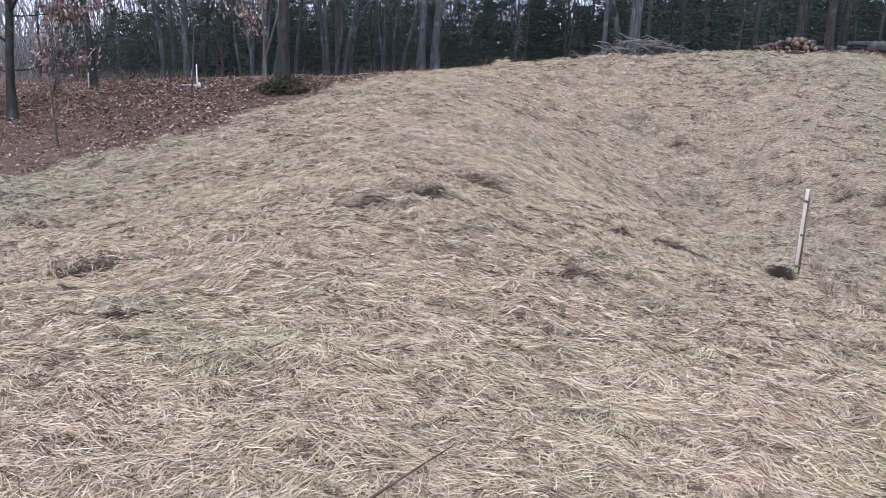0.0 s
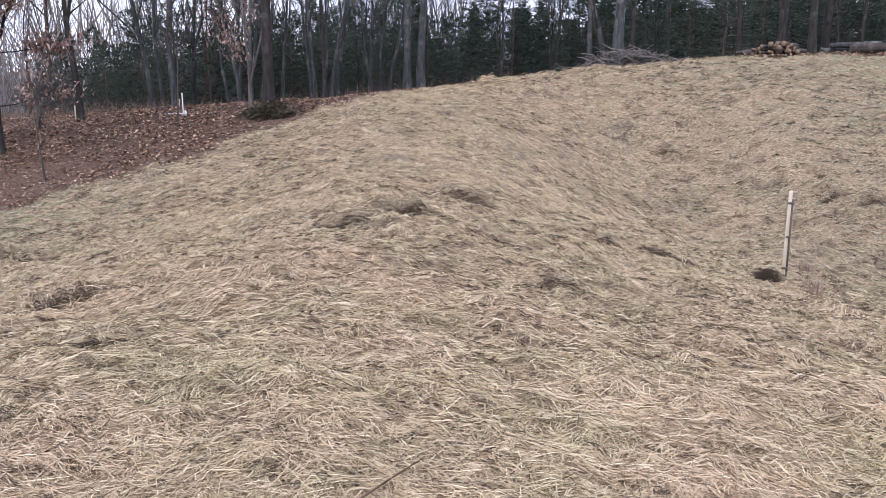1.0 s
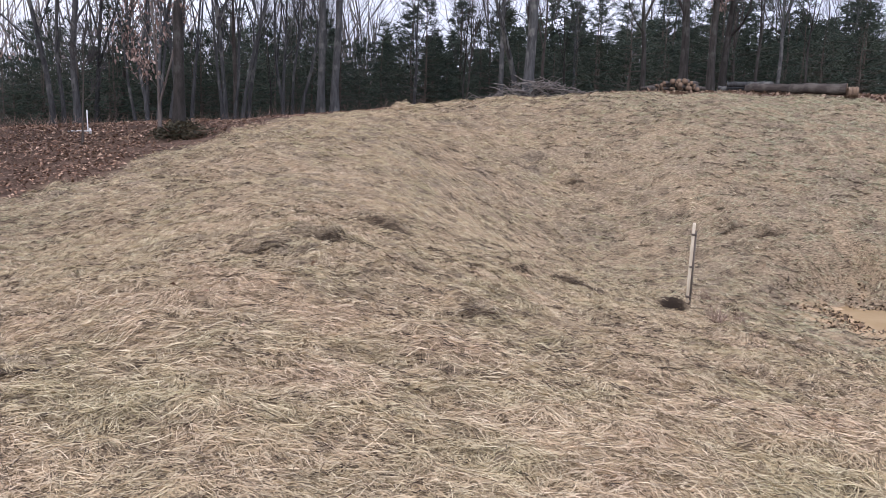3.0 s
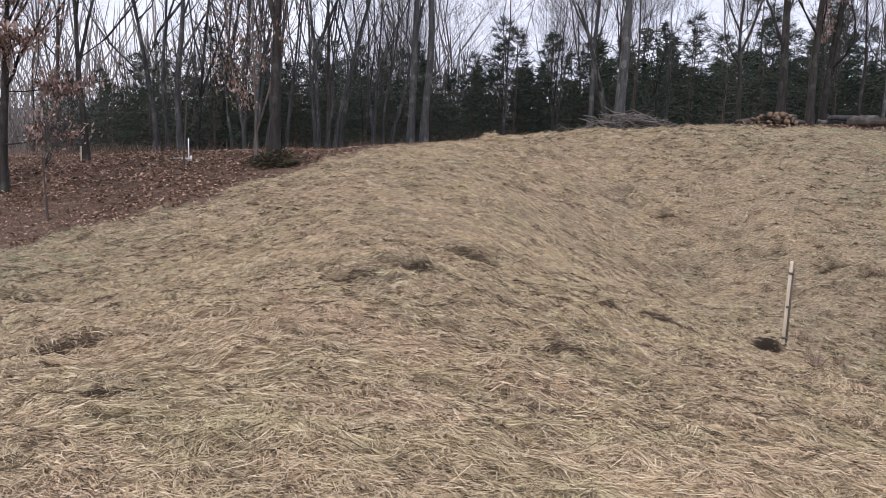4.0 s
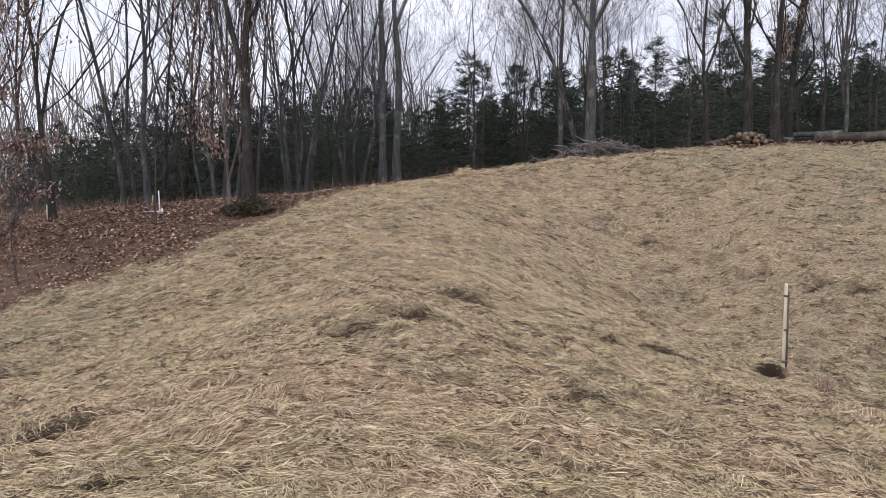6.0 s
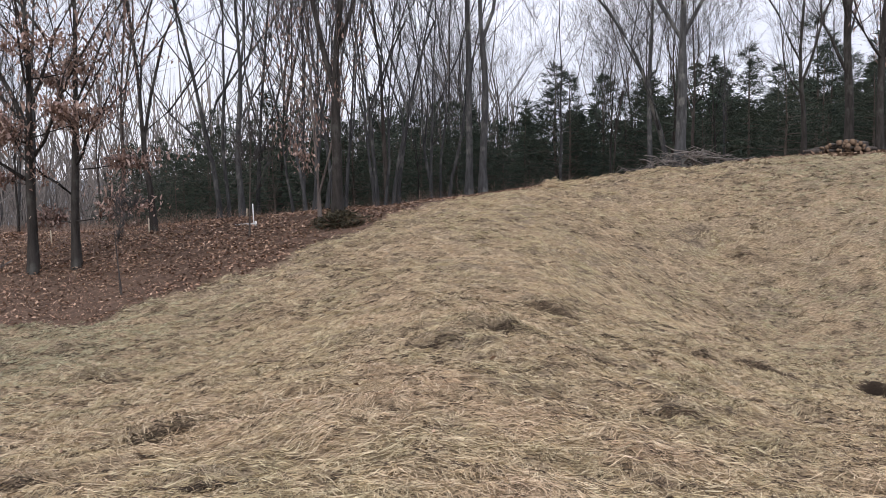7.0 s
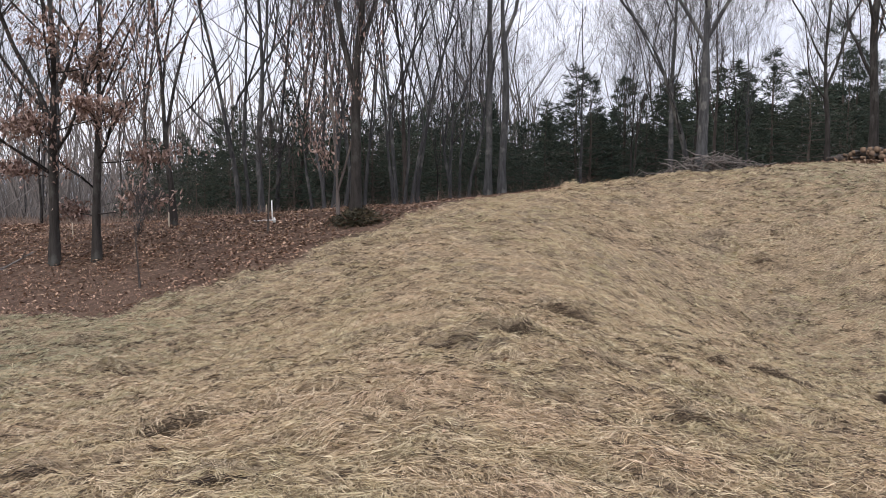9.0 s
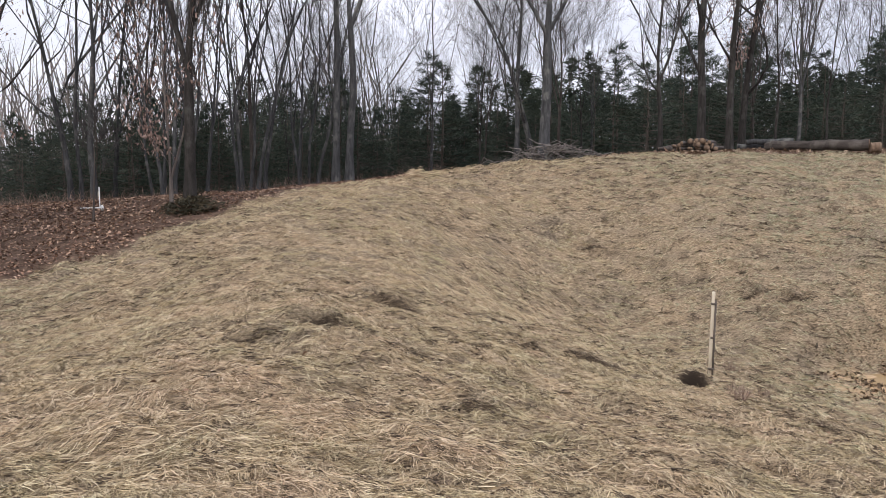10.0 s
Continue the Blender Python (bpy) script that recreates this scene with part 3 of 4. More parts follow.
    length = (0.06 + 0.12 * rng.uniform(0, 1, n) ** 1.5) * np.clip(1.25 - r / 24, 0.85, 1.15) * size
    tipx, tipy = x + np.cos(turn) * length * 0.8, y + np.sin(turn) * length * 0.8
    ok = (bare(x, y) < rng.uniform(0.3, 0.9, n)) & (bare(tipx, tipy) < rng.uniform(0.3, 1.2, n)) & (pond_mask(x + 0.1, y + 0.2) > 1.2)
    x, y, r, turn, rise, length, grow = (q[ok] for q in (x, y, r, turn, rise, length, grow))
    n = len(x)
    width = rng.uniform(0.0028, 0.0052, n) * grow
    upright = rng.uniform(0, 1, n) < 0.025
    tilt = np.where(upright, rng.uniform(0.4, 1.1, n), np.abs(rng.normal(0.0, 0.07, n))) * np.clip(1.25 - r / 18, 0.25, 1)
    length = np.where(upright, length * 0.6, length)
    lift = rng.uniform(0.0, 0.022, n)
    close = (r < 5.6) & (rng.uniform(0, 1, n) < 0.75)
    v = straw(x, y, rng, length, width, lift, tilt, turn, rise)
    grey = rng.uniform(0, 1, n) < np.maximum(step((x - 5.4 - 1.5 * vnoise(x, y, 47)) / 1.2) * step((y - 8.5) / 1.5),
                                             step((-x - 4.4 - 1.2 * vnoise(x, y, 48)) / 0.8) * step((y - 7.0) / 1.0))
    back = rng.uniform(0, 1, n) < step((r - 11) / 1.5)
    c = close
    u = stalks(x[c], y[c], rng, length[c] * 1.0, width[c] * 0.96, lift[c] + 0.004, turn[c], rise[c] * 0.6)
    tagged(new("dry_stalks", strips("dry_stalks", u, 6, STALK, M_straw)), "kinked dry straw stalks lying criss-cross", "grass", kind="stuff")
    tagged(new("dry_grass", strips("dry_grass", v[~grey & ~back & ~c], 4, BLADE, M_straw)), "dry tan mown grass lying in tangled swaths", "grass", kind="stuff")
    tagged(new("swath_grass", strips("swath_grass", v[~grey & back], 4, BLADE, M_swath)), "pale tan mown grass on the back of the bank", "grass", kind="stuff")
    tagged(new("weathered_grass", strips("weathered_grass", v[grey], 4, BLADE, M_weathered)), "greyer weathered grass in the damp low ground", "grass", kind="stuff")


BUNDLES = 71000
build_grass()


def build_tussocks():
    """Longer grass rucked up along the folds, and dark stems that paint the shade in the slit under it."""
    rng = np.random.default_rng(100)
    over, under = [], []
    for fx, fy, fl, fh, turn in FOLDS:
        c, s = math.cos(turn), math.sin(turn)
        n = 420 if fh > 0.1 else 260
        tuft = rng.integers(0, 9, n)
        cu, cw = rng.normal(0, 0.5 * fl, 9)[tuft], rng.uniform(0.03, 0.16, 9)[tuft]
        u, w = cu + rng.normal(0, 0.05, n), cw + rng.normal(0, 0.03, n)
        t = (turn - 0.9 + rng.normal(0, 0.8, 9) + math.pi * (rng.uniform(0, 1, 9) < 0.3))[tuft] + rng.normal(0, 0.35, n)
        over.append(straw(fx + u * c - w * s, fy + u * s + w * c, rng, rng.uniform(0.06, 0.17, n), rng.uniform(0.003, 0.006, n), rng.uniform(0, 0.025, n), np.abs(rng.normal(0.0, 0.11, n)), t, rng.uniform(0, 0.035, n)))
        # dark blades along the near edge stand in for the fold's shadow
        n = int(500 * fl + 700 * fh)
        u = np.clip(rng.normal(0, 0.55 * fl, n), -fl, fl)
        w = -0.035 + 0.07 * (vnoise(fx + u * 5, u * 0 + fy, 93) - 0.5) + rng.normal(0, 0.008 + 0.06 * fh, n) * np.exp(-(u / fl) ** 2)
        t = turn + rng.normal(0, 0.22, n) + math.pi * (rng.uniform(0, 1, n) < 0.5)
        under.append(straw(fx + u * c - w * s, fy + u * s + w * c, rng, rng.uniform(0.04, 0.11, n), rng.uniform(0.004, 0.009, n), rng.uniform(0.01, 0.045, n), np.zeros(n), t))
    tagged(new("tussock_grass", strips("tussock_grass", np.concatenate(over), 4, BLADE, M_tussock)), "ragged brown tussocks of long dead grass", "grass", kind="stuff")
    tagged(new("fold_shade", strips("fold_shade", np.concatenate(under), 4, BLADE, M_shade_thatch)), "dark stems painting the shade in the folds of the grass", "grass", kind="stuff")


build_tussocks()


# ---- leaf litter ----
LEAF = ((0, 1, 3), (0, 3, 2))


def leaves(x, y, z, rng, size, flat=0.35):
    n = len(x)
    a = rng.uniform(0, 2 * math.pi, n)
    nx, ny = rng.normal(0, flat, n), rng.normal(0, flat, n)
    d = np.stack((np.cos(a), np.sin(a), -nx * np.cos(a) - ny * np.sin(a)), -1)
    s = np.stack((-np.sin(a), np.cos(a), nx * np.sin(a) - ny * np.cos(a)), -1)
    up = np.stack((nx, ny, np.ones(n)), -1)
    c = np.stack((x, y, z), -1)
    v = np.empty((n, 4, 3), dtype=np.float32)
    curl = rng.uniform(-0.1, 0.35, n)
    for k, (u, w, h) in enumerate(((-0.55, 0, 0), (0.0, 0.34, 1), (0.05, -0.32, 1), (0.6, 0, 0.2))):
        v[:, k] = c + size[:, None] * (u * d + w * s + (h * curl)[:, None] * up)
    return v


def build_litter():
    rng = np.random.default_rng(8)
    n = 165000
    x, y = rng.uniform(-18, 2.5, n), rng.uniform(11, 28, n)
    thin = vnoise(x * 0.7, y * 0.7, 51)
    keep = (litter(x, y) > rng.uniform(0.3, 0.95, n)) & (thin > rng.uniform(0.0, 0.55, n)) & ~((y < 14.6 - 0.8 * vnoise(x, y, 53)) & (x < -5.2 - vnoise(x * 2, y * 2, 54)) & (rng.uniform(0, 1, n) < 0.72))
    x, y = x[keep], y[keep]
    v = leaves(x, y, surface(x, y) + rng.uniform(0.005, 0.05, len(x)), rng, rng.uniform(0.030, 0.066, len(x)))
    tagged(new("leaf_litter", strips("leaf_litter", v, 4, LEAF, M_leaf)), "red-brown fallen oak leaves covering the wood edge", "leaves", kind="stuff")
    n = 10000
    x, y = rng.uniform(-12, -5.5, n), rng.uniform(11.6, 15, n)
    keep = litter(x, y) > rng.uniform(0.3, 0.95, n)
    x, y = x[keep], y[keep]
    v = leaves(x, y, surface(x, y) + rng.uniform(0.002, 0.015, len(x)), rng, rng.uniform(0.014, 0.034, len(x)), 0.5)
    tagged(new("leaf_crumbs", strips("leaf_crumbs", v, 4, LEAF, M_leaf)), "crumbled brown leaf bits on trodden bare earth", "leaves", kind="stuff")
    n = 12000
    x, y = rng.uniform(6.5, 19, n), rng.uniform(19, 26, n)
    keep = litter(x, y) > rng.uniform(0.1, 0.9, n)
    x, y = x[keep], y[keep]
    v = leaves(x, y, surface(x, y) + rng.uniform(0.005, 0.05, len(x)), rng, rng.uniform(0.04, 0.12, len(x)), 0.6)
    tagged(new("wood_chips", strips("wood_chips", v, 4, LEAF, M_chip)), "orange-brown wood chips and leaves by the logs", "wood chips", kind="stuff")
    n = 150
    r, a = rng.uniform(4.5, 18, n), rng.uniform(-0.6, 0.6, n)
    x, y = r * np.sin(a), r * np.cos(a)
    v = leaves(x, y, surface(x, y) + 0.05, rng, rng.uniform(0.025, 0.05, n))
    tagged(new("stray_leaves", strips("stray_leaves", v, 4, LEAF, M_leaf)), "stray brown leaves caught in the grass", "leaves", kind="stuff")


build_litter()


def build_brush():
    """Thin dead stems along the edge of the wood."""
    rng = np.random.default_rng(12)
    n = 80000
    x, y = rng.uniform(-26, 2.5, n), rng.uniform(13.5, 40, n)
    dens = vnoise(x * 0.5, y * 0.5, 61)
    keep = (litter(x, y) > 0.8) & (dens > rng.uniform(0.2, 0.8, n)) & (y > np.interp(x, (-26, -9, -6, -3, 2), (13.5, 15.0, 17.6, 20.5, 23.0)) + rng.uniform(0, 2.5, n))
    low = (litter(x, y) > 0.8) & (x > -10) & (x < -4.6) & (y < 17.5) & (y > grass_edge(x) + 0.8) & (dens > 0.45) & (rng.uniform(0, 1, n) < 0.45)
    keep |= low
    x, y = x[keep], y[keep]
    n = len(x)
    t = rng.uniform(0, 6.28, n)
    v = straw(x, y, rng, rng.uniform(0.10, 0.42, n) * (1 + 0.03 * (y - 14)), rng.uniform(0.005, 0.010, n), np.zeros(n), rng.uniform(0.45, 1.4, n), t)
    tagged(new("dry_brush", strips("dry_brush", v, 4, BLADE, M_brush)), "thin red-brown dead stems along the wood edge", "brush", kind="stuff")


build_brush()


# ---- pond ----
def build_pond():
    bm = bmesh.new()
    rim = []
    for k in range(64):
        a = 2 * math.pi * k / 64
        rim.append(bm.verts.new((POND[0] + 1.3 * (0.94 * POND[2] * math.cos(a) + 0.34 * POND[3] * math.sin(a)), POND[1] + 1.3 * (0.94 * POND[3] * math.sin(a) - 0.34 * POND[2] * math.cos(a)), POND[4])))
    low = [bm.verts.new((v.co.x, v.co.y, POND[4] - 0.05)) for v in rim]
    bm.faces.new(rim)
    for k in range(64):
        bm.faces.new((rim[k], low[k], low[(k + 1) % 64], rim[(k + 1) % 64]))
    me = bpy.data.meshes.new("puddle")
    bm.to_mesh(me)
    bm.free()
    me.materials.append(M_water)
    tagged(new("puddle", me), "shallow ochre muddy puddle in the basin", "water", kind="structure")


build_pond()


def build_clods():
    """Trodden lumps of dark earth and pale sand on the rim of the puddle."""
    rng = np.random.default_rng(27)
    n = 22000
    x, y = rng.uniform(6.2, 12.5, n), rng.uniform(8.6, 13, n)
    m = pond_mask(x, y)
    keep = (m > 1.08) & (m < 1.2 + np.abs(rng.normal(0, 0.4, n))) & (vnoise(x * 3.5, y * 3.5, 29) > 0.40)
    x, y = x[keep], y[keep]
    v = leaves(x, y, surface(x, y) + rng.uniform(-0.005, 0.01, len(x)), rng, 0.018 + 0.06 * rng.uniform(0, 1, len(x)) ** 2, 0.7)
    tagged(new("mud_clods", strips("mud_clods", v, 4, LEAF, M_clod)), "lumps of dark wet earth on the puddle rim", "mud", kind="stuff")


build_clods()


# ---- trees ----
def limb(tb, rng, p, d, length, r, level, twigs, up=0.15, spread=1.0, counts=(8, 7, 9)):
    """A bent, tapering limb with its branches; thin wood goes into twigs, and each twig ends in a fan of points."""
    n = (10, 6, 2)[level]
    pts, rad, q, dirn = [p.copy()], [r], p.copy(), d.copy()
    bendy = (0.13, 0.17, 0.18)[level]
    for k in range(n):
        dirn = (dirn + Vector((rng.normal(0, bendy), rng.normal(0, bendy), rng.normal(0, 0.08) + up * 0.7))).normalized()
        q = q + dirn * (length / n)
        pts.append(q.copy())
        rad.append(max(r * (1 - 0.82 * (k + 1) / n), 0.0045))
    (tb if level < 2 else twigs).add(pts, rad, (6, 4, 3)[level], False)
    count = counts[level]
    for k in range(count):
        f = rng.uniform(0.2, 1.0)
        i = min(int(f * n), n - 1)
        start = pts[i].lerp(pts[i + 1], f * n - i)
        axis = (pts[i + 1] - pts[i]).normalized()
        side = axis.orthogonal().normalized()
        side.rotate(Matrix.Rotation(rng.uniform(0, 6.283), 3, axis))
        ang = rng.uniform(0.35, 0.85) * spread
        nd = (axis * math.cos(ang) + side * math.sin(ang) + Vector((0, 0, 0.18))).normalized()
        if level == 2:
            twigs.spike(start, nd * length * rng.uniform(0.35, 0.8), 0.0048)
        else:
            limb(tb, rng, start, nd, length * rng.uniform(0.38, 0.62), max(rad[i] * 0.5, 0.005), level + 1, twigs, up, spread, counts)


def hardwood(name, seed, height, dia, bends, forks, label, mat, low=0.35, side=7, group="bare trees at the wood edge", leafy=0, leaf_from=1.0, spread=1.0, counts=(7, 6, 7), sprays=()):
    """A bare broadleaved tree. bends: sideways drift of the trunk per metre, low and high; forks: leaders as (height, drift x, drift y, share)."""
    rng = np.random.default_rng(seed)
    root = tagged(new(name), label, "tree", group)
    wood, twigs, limbs = Tubes(), [], []

    def sprigs():
        twigs.append(Tubes())
        return twigs[-1]

    top = height * 0.86
    n = 16
    line, rad = [], []
    ph = rng.uniform(0, 6.28, 4)
    amp = (0.02 + 0.06 * rng.uniform()) * min(1.0, height / 10)
    for k in range(n + 1):
        f = k / n
        z = f * top
        dx, dy = bends[0] * z + bends[2] * z * z * 0.1, bends[1] * z
        sway = amp * min(z, 1.5) / 1.5
        line.append(Vector((dx + sway * (math.sin(z * 0.8 + ph[0]) + 0.5 * math.sin(z * 1.7 + ph[1])), dy + sway * math.sin(z * 1.2 + ph[2]), z)))
        flare = 1.0 + 0.55 * math.exp(-z / 0.22)
        thin = 0.72 if forks and z > min(q[0] for q in forks) else 1.0
        rad.append(dia / 2 * flare * (1 - 0.80 * f) * thin)
    line[0].z = -0.25
    wood.add(line, rad, 9, False)

    def at(z):
        f = min(max(z / top, 0), 0.999) * n
        i = int(f)
        return line[i].lerp(line[i + 1], f - i), rad[i] * (1 - (f - i)) + rad[i + 1] * (f - i)

    for z, dx, dy, share in forks:
        p, r = at(z)
        limbs.append(Tubes())
        limb(limbs[-1], rng, p, Vector((dx, dy, 1)).normalized(), (height - z) * 0.85, r * share, 0, sprigs(), 0.06, spread, counts)
    for k in range(side):
        z = height * (low + (0.9 - low) * (k + rng.uniform(0, 0.8)) / side)
        p, r = at(z)
        a = rng.uniform(0, 6.283)
        limbs.append(Tubes())
        limb(limbs[-1], rng, p, Vector((math.cos(a), math.sin(a), rng.uniform(0.5, 1.1))).normalized(), rng.uniform(0.2, 0.34) * height, r * 0.5, 1, sprigs(), 0.3, spread, counts)
    tips = []
    for z, turn, reach in sprays:
        p, r = at(z)
        limbs.append(Tubes())
        tips.append(sprigs())
        limb(limbs[-1], rng, p, Vector((math.cos(turn), math.sin(turn), 0.12)).normalized(), reach, min(r * 0.45, 0.018), 1, tips[-1], 0.0, 1.1, counts)
    part("trunk", wood.mesh("trunk", mat), root)
    hung = []
    for tb in tips:
        c = np.array([tuple(v) for v in tb.v])
        mid = c[:, 2].mean()
        c[:, 2] = mid + (c[:, 2] - mid) * 0.45
        tb.v = [Vector(q) for q in c]
        hung.append(c[rng.integers(0, len(c), 330)] + rng.normal(0, 0.08, (330, 3)) * np.array((1, 1, 0.6)))
    for tb, fine in zip(limbs, twigs):
        ob = part("limb", tb.mesh("limb", mat), root)
        part("twig_spray", fine.mesh("twig_spray", M_twig), ob, "fine bare twigs", "stuff")
    if hung:
        c = np.concatenate(hung)
        part("leaf_spray", strips("leaf_spray", leaves(c[:, 0], c[:, 1], c[:, 2], rng, rng.uniform(0.04, 0.078, len(c)), 0.9), 4, LEAF, M_oakleaf), root, "level sprays of withered russet leaves", "stuff")
    if leafy:
        c = np.array([v for tb in twigs for v in tb.v if v.z > leaf_from])
        c = c[c[:, 2] < leaf_from + 4.2] if len(c) else c
        if len(c):
            c = c[np.argsort(c[:, 2])]
            level = rng.uniform(c[0, 2], c[-1, 2], leafy)
            pick = c[np.clip(np.searchsorted(c[:, 2], level) + rng.integers(-3, 4, leafy), 0, len(c) - 1)] + rng.normal(0, 0.13, (leafy, 3))
            v = leaves(pick[:, 0], pick[:, 1], pick[:, 2], rng, rng.uniform(0.03, 0.062, leafy), 1.2)
            part("leaves", strips("leaves", v, 4, LEAF, M_oakleaf), root, "withered russet leaves still hanging", "stuff")
    return root


def stand(ob, x, y, turn=0.0, size=1.0, sink=0.0):
    ob.matrix_basis = Matrix.Translation(at_ground(x, y, -sink)) @ Matrix.Rotation(turn, 4, "Z") @ Matrix.Scale(size, 4)
    return ob


GREY, DARK, BROWN = M_bark_grey, M_bark_dark, M_bark_brown
stand(hardwood("oak_tree", 1, 13, 0.215, (0.02, 0.0, 0.03), ((2.5, -0.35, 0.1, 0.75), (3.3, 0.35, 0.1, 0.7), (4.6, -0.3, 0.1, 0.6)), "tall dark-barked tree with cut boughs at its foot", DARK), -3.06, 16.3)
stand(hardwood("beech_sapling", 2, 5.6, 0.075, (-0.04, 0.0, 0.0), ((0.5, 0.18, 0.0, 0.8), (0.7, -0.2, 0.0, 0.75), (1.7, 0.15, 0.1, 0.6)), "slim pale beech with withered tan leaves", M_bark_beech, 0.12, 12, leafy=1300, leaf_from=0.9, spread=0.6), -3.46, 16.6)
stand(hardwood("oak_tree", 3, 14, 0.20, (0.012, 0.0, 0.0), ((6.5, -0.2, 0.0, 0.6),), "stout grey tree growing as one of a pair", GREY), -0.61, 22.8)
stand(hardwood("oak_tree", 4, 14, 0.21, (0.004, 0.0, 0.0), ((4.0, 0.40, 0.1, 0.7), (5.0, -0.2, 0.1, 0.5)), "stout grey tree with pale lichen at its base", GREY), -0.22, 22.3)
stand(hardwood("maple_tree", 5, 13, 0.30, (0.015, 0.0, 0.0), ((3.5, 0.5, 0.1, 0.7), (3.4, -0.55, 0.0, 0.6), (4.2, 0.05, 0.1, 0.6)), "large grey-barked tree forking wide above the brush heap", GREY, 0.3, 8), 5.1, 23.15)
stand(hardwood("maple_tree", 6, 10, 0.16, (-0.02, 0.0, -0.8), ((2.6, -0.6, 0.1, 0.6), (3.4, 0.2, 0.0, 0.5)), "slender grey tree leaning away from the large one", GREY, 0.1, 13, spread=1.2), 4.82, 23.5)
stand(hardwood("maple_tree", 7, 11, 0.16, (0.0, 0.0, 0.0), ((4.6, -0.3, 0.1, 0.6), (5.4, 0.3, 0.0, 0.5)), "slender grey tree behind the brush heap", GREY, 0.3, 7), 4.75, 25.4)
LEFT_TREES = [
    (-12.58, 17.4, 12, 0.22, (-0.01, 0, 0.0), GREY), (-11.64, 16.8, 12, 0.17, (-0.06, 0, -0.05), GREY), (-10.46, 16.4, 13, 0.24, (0.035, 0, 0.0), GREY),
    (-10.9, 19.6, 13, 0.19, (0.03, 0, 0), GREY), (-6.95, 17.0, 14, 0.20, (-0.06, 0, -0.03), DARK), (-7.21, 22.2, 14, 0.23, (-0.10, 0, -0.13), GREY),
    (-7.05, 22.4, 13, 0.17, (-0.01, 0, 0.0), GREY), (-6.26, 20.95, 14, 0.25, (-0.01, 0, 0.0), GREY), (-6.82, 24.4, 14, 0.22, (0.02, 0, 0.1), GREY),
]
BANK_TREES = [
    (-6.7, 26.6, 14, 0.2, (0.03, 0, 0.08), BROWN), (-3.25, 24.1, 13, 0.18, (-0.06, 0, 0.0), GREY), (-3.1, 25.1, 13, 0.21, (-0.04, 0, 0.0), BROWN),
    (-2.73, 24.7, 14, 0.18, (0.03, 0, 0.36), GREY), (-13.8, 19.6, 13, 0.2, (0.02, 0, 0), DARK), (-9.2, 20.5, 12, 0.16, (0.03, 0, 0.05), BROWN),
    (-4.1, 21.9, 12, 0.16, (-0.07, 0, -0.1), GREY), (-3.9, 22.3, 12, 0.15, (0.05, 0, 0.12), GREY), (-1.8, 26.0, 12, 0.16, (0.0, 0, 0.05), GREY),
]
for k, (x, y, h, dia, bends, mat) in enumerate(LEFT_TREES + BANK_TREES):
    f = 0.13 + 0.045 * (k % 4)
    stand(hardwood("hardwood_tree", 20 + k, h, dia * 0.64, bends, ((h * f, 0.15, 0.1, 0.7), (h * (f + 0.06), -0.17, 0.0, 0.65)), "bare leafless hardwood with grey bark in leaf litter", mat, 0.12, 10, spread=0.8), x, y)
stand(hardwood("oak_tree", 50, 10, 0.15, (0.03, 0, 0.0), ((2.2, -0.35, 0.1, 0.6), (2.8, 0.35, 0.1, 0.6)), "young oak holding withered russet leaves", DARK, 0.09, 14, leafy=1500, leaf_from=0.8, sprays=((0.8, -0.3, 1.3), (0.75, 2.6, 0.7), (1.7, 0.2, 1.0), (2.9, 2.8, 0.9), (2.4, -1.2, 1.0))), -7.37, 14.5)
stand(hardwood("oak_tree", 51, 11, 0.17, (0.01, 0, 0.0), ((2.4, -0.35, 0.1, 0.7), (2.7, 0.3, 0.1, 0.6), (3.0, 0.05, 0.1, 0.6)), "young oak holding withered russet leaves", DARK, 0.10, 14, leafy=1500, leaf_from=1.0, sprays=((3.3, -0.2, 1.4), (3.5, -1.3, 1.2), (2.3, 0.0, 1.3), (2.2, -1.8, 0.9), (2.5, 2.7, 0.9), (1.5, 3.0, 0.9))), -8.08, 14.36)
stand(hardwood("sapling", 52, 1.6, 0.03, (-0.06, 0, 0.0), ((0.9, 0.3, 0.0, 0.6),), "thin bare sapling standing in the leaves", BROWN, 0.3, 3, "saplings"), -5.93, 13.0)
stand(hardwood("sapling", 53, 2.2, 0.035, (0.04, 0, 0.0), ((1.1, -0.3, 0.0, 0.6),), "thin bare sapling standing in the leaves", BROWN, 0.3, 3, "saplings"), -4.6, 15.6)
for k, (x, y, h, dia, bends, mat) in enumerate([(8.5, 23.5, 11, 0.14, (-0.02, 0, 0.03), DARK), (9.69, 23.5, 13, 0.25, (0.0, 0, 0.0), DARK), (10.82, 24.1, 12, 0.22, (0.01, 0, 0.0), DARK), (11.52, 24.9, 13, 0.22, (0.05, 0, 0.06), DARK)]):
    stand(hardwood("hardwood_tree", 60 + k, h, dia, bends, ((4.2 if k else 2.0, 0.4, 0.1, 0.75), (4.8 if k else 2.6, -0.35, 0.1, 0.7)), "dark leafless tree behind the log pile", mat, 0.12, 10, leafy=700 if k == 2 else 0, leaf_from=0.6), x, y)


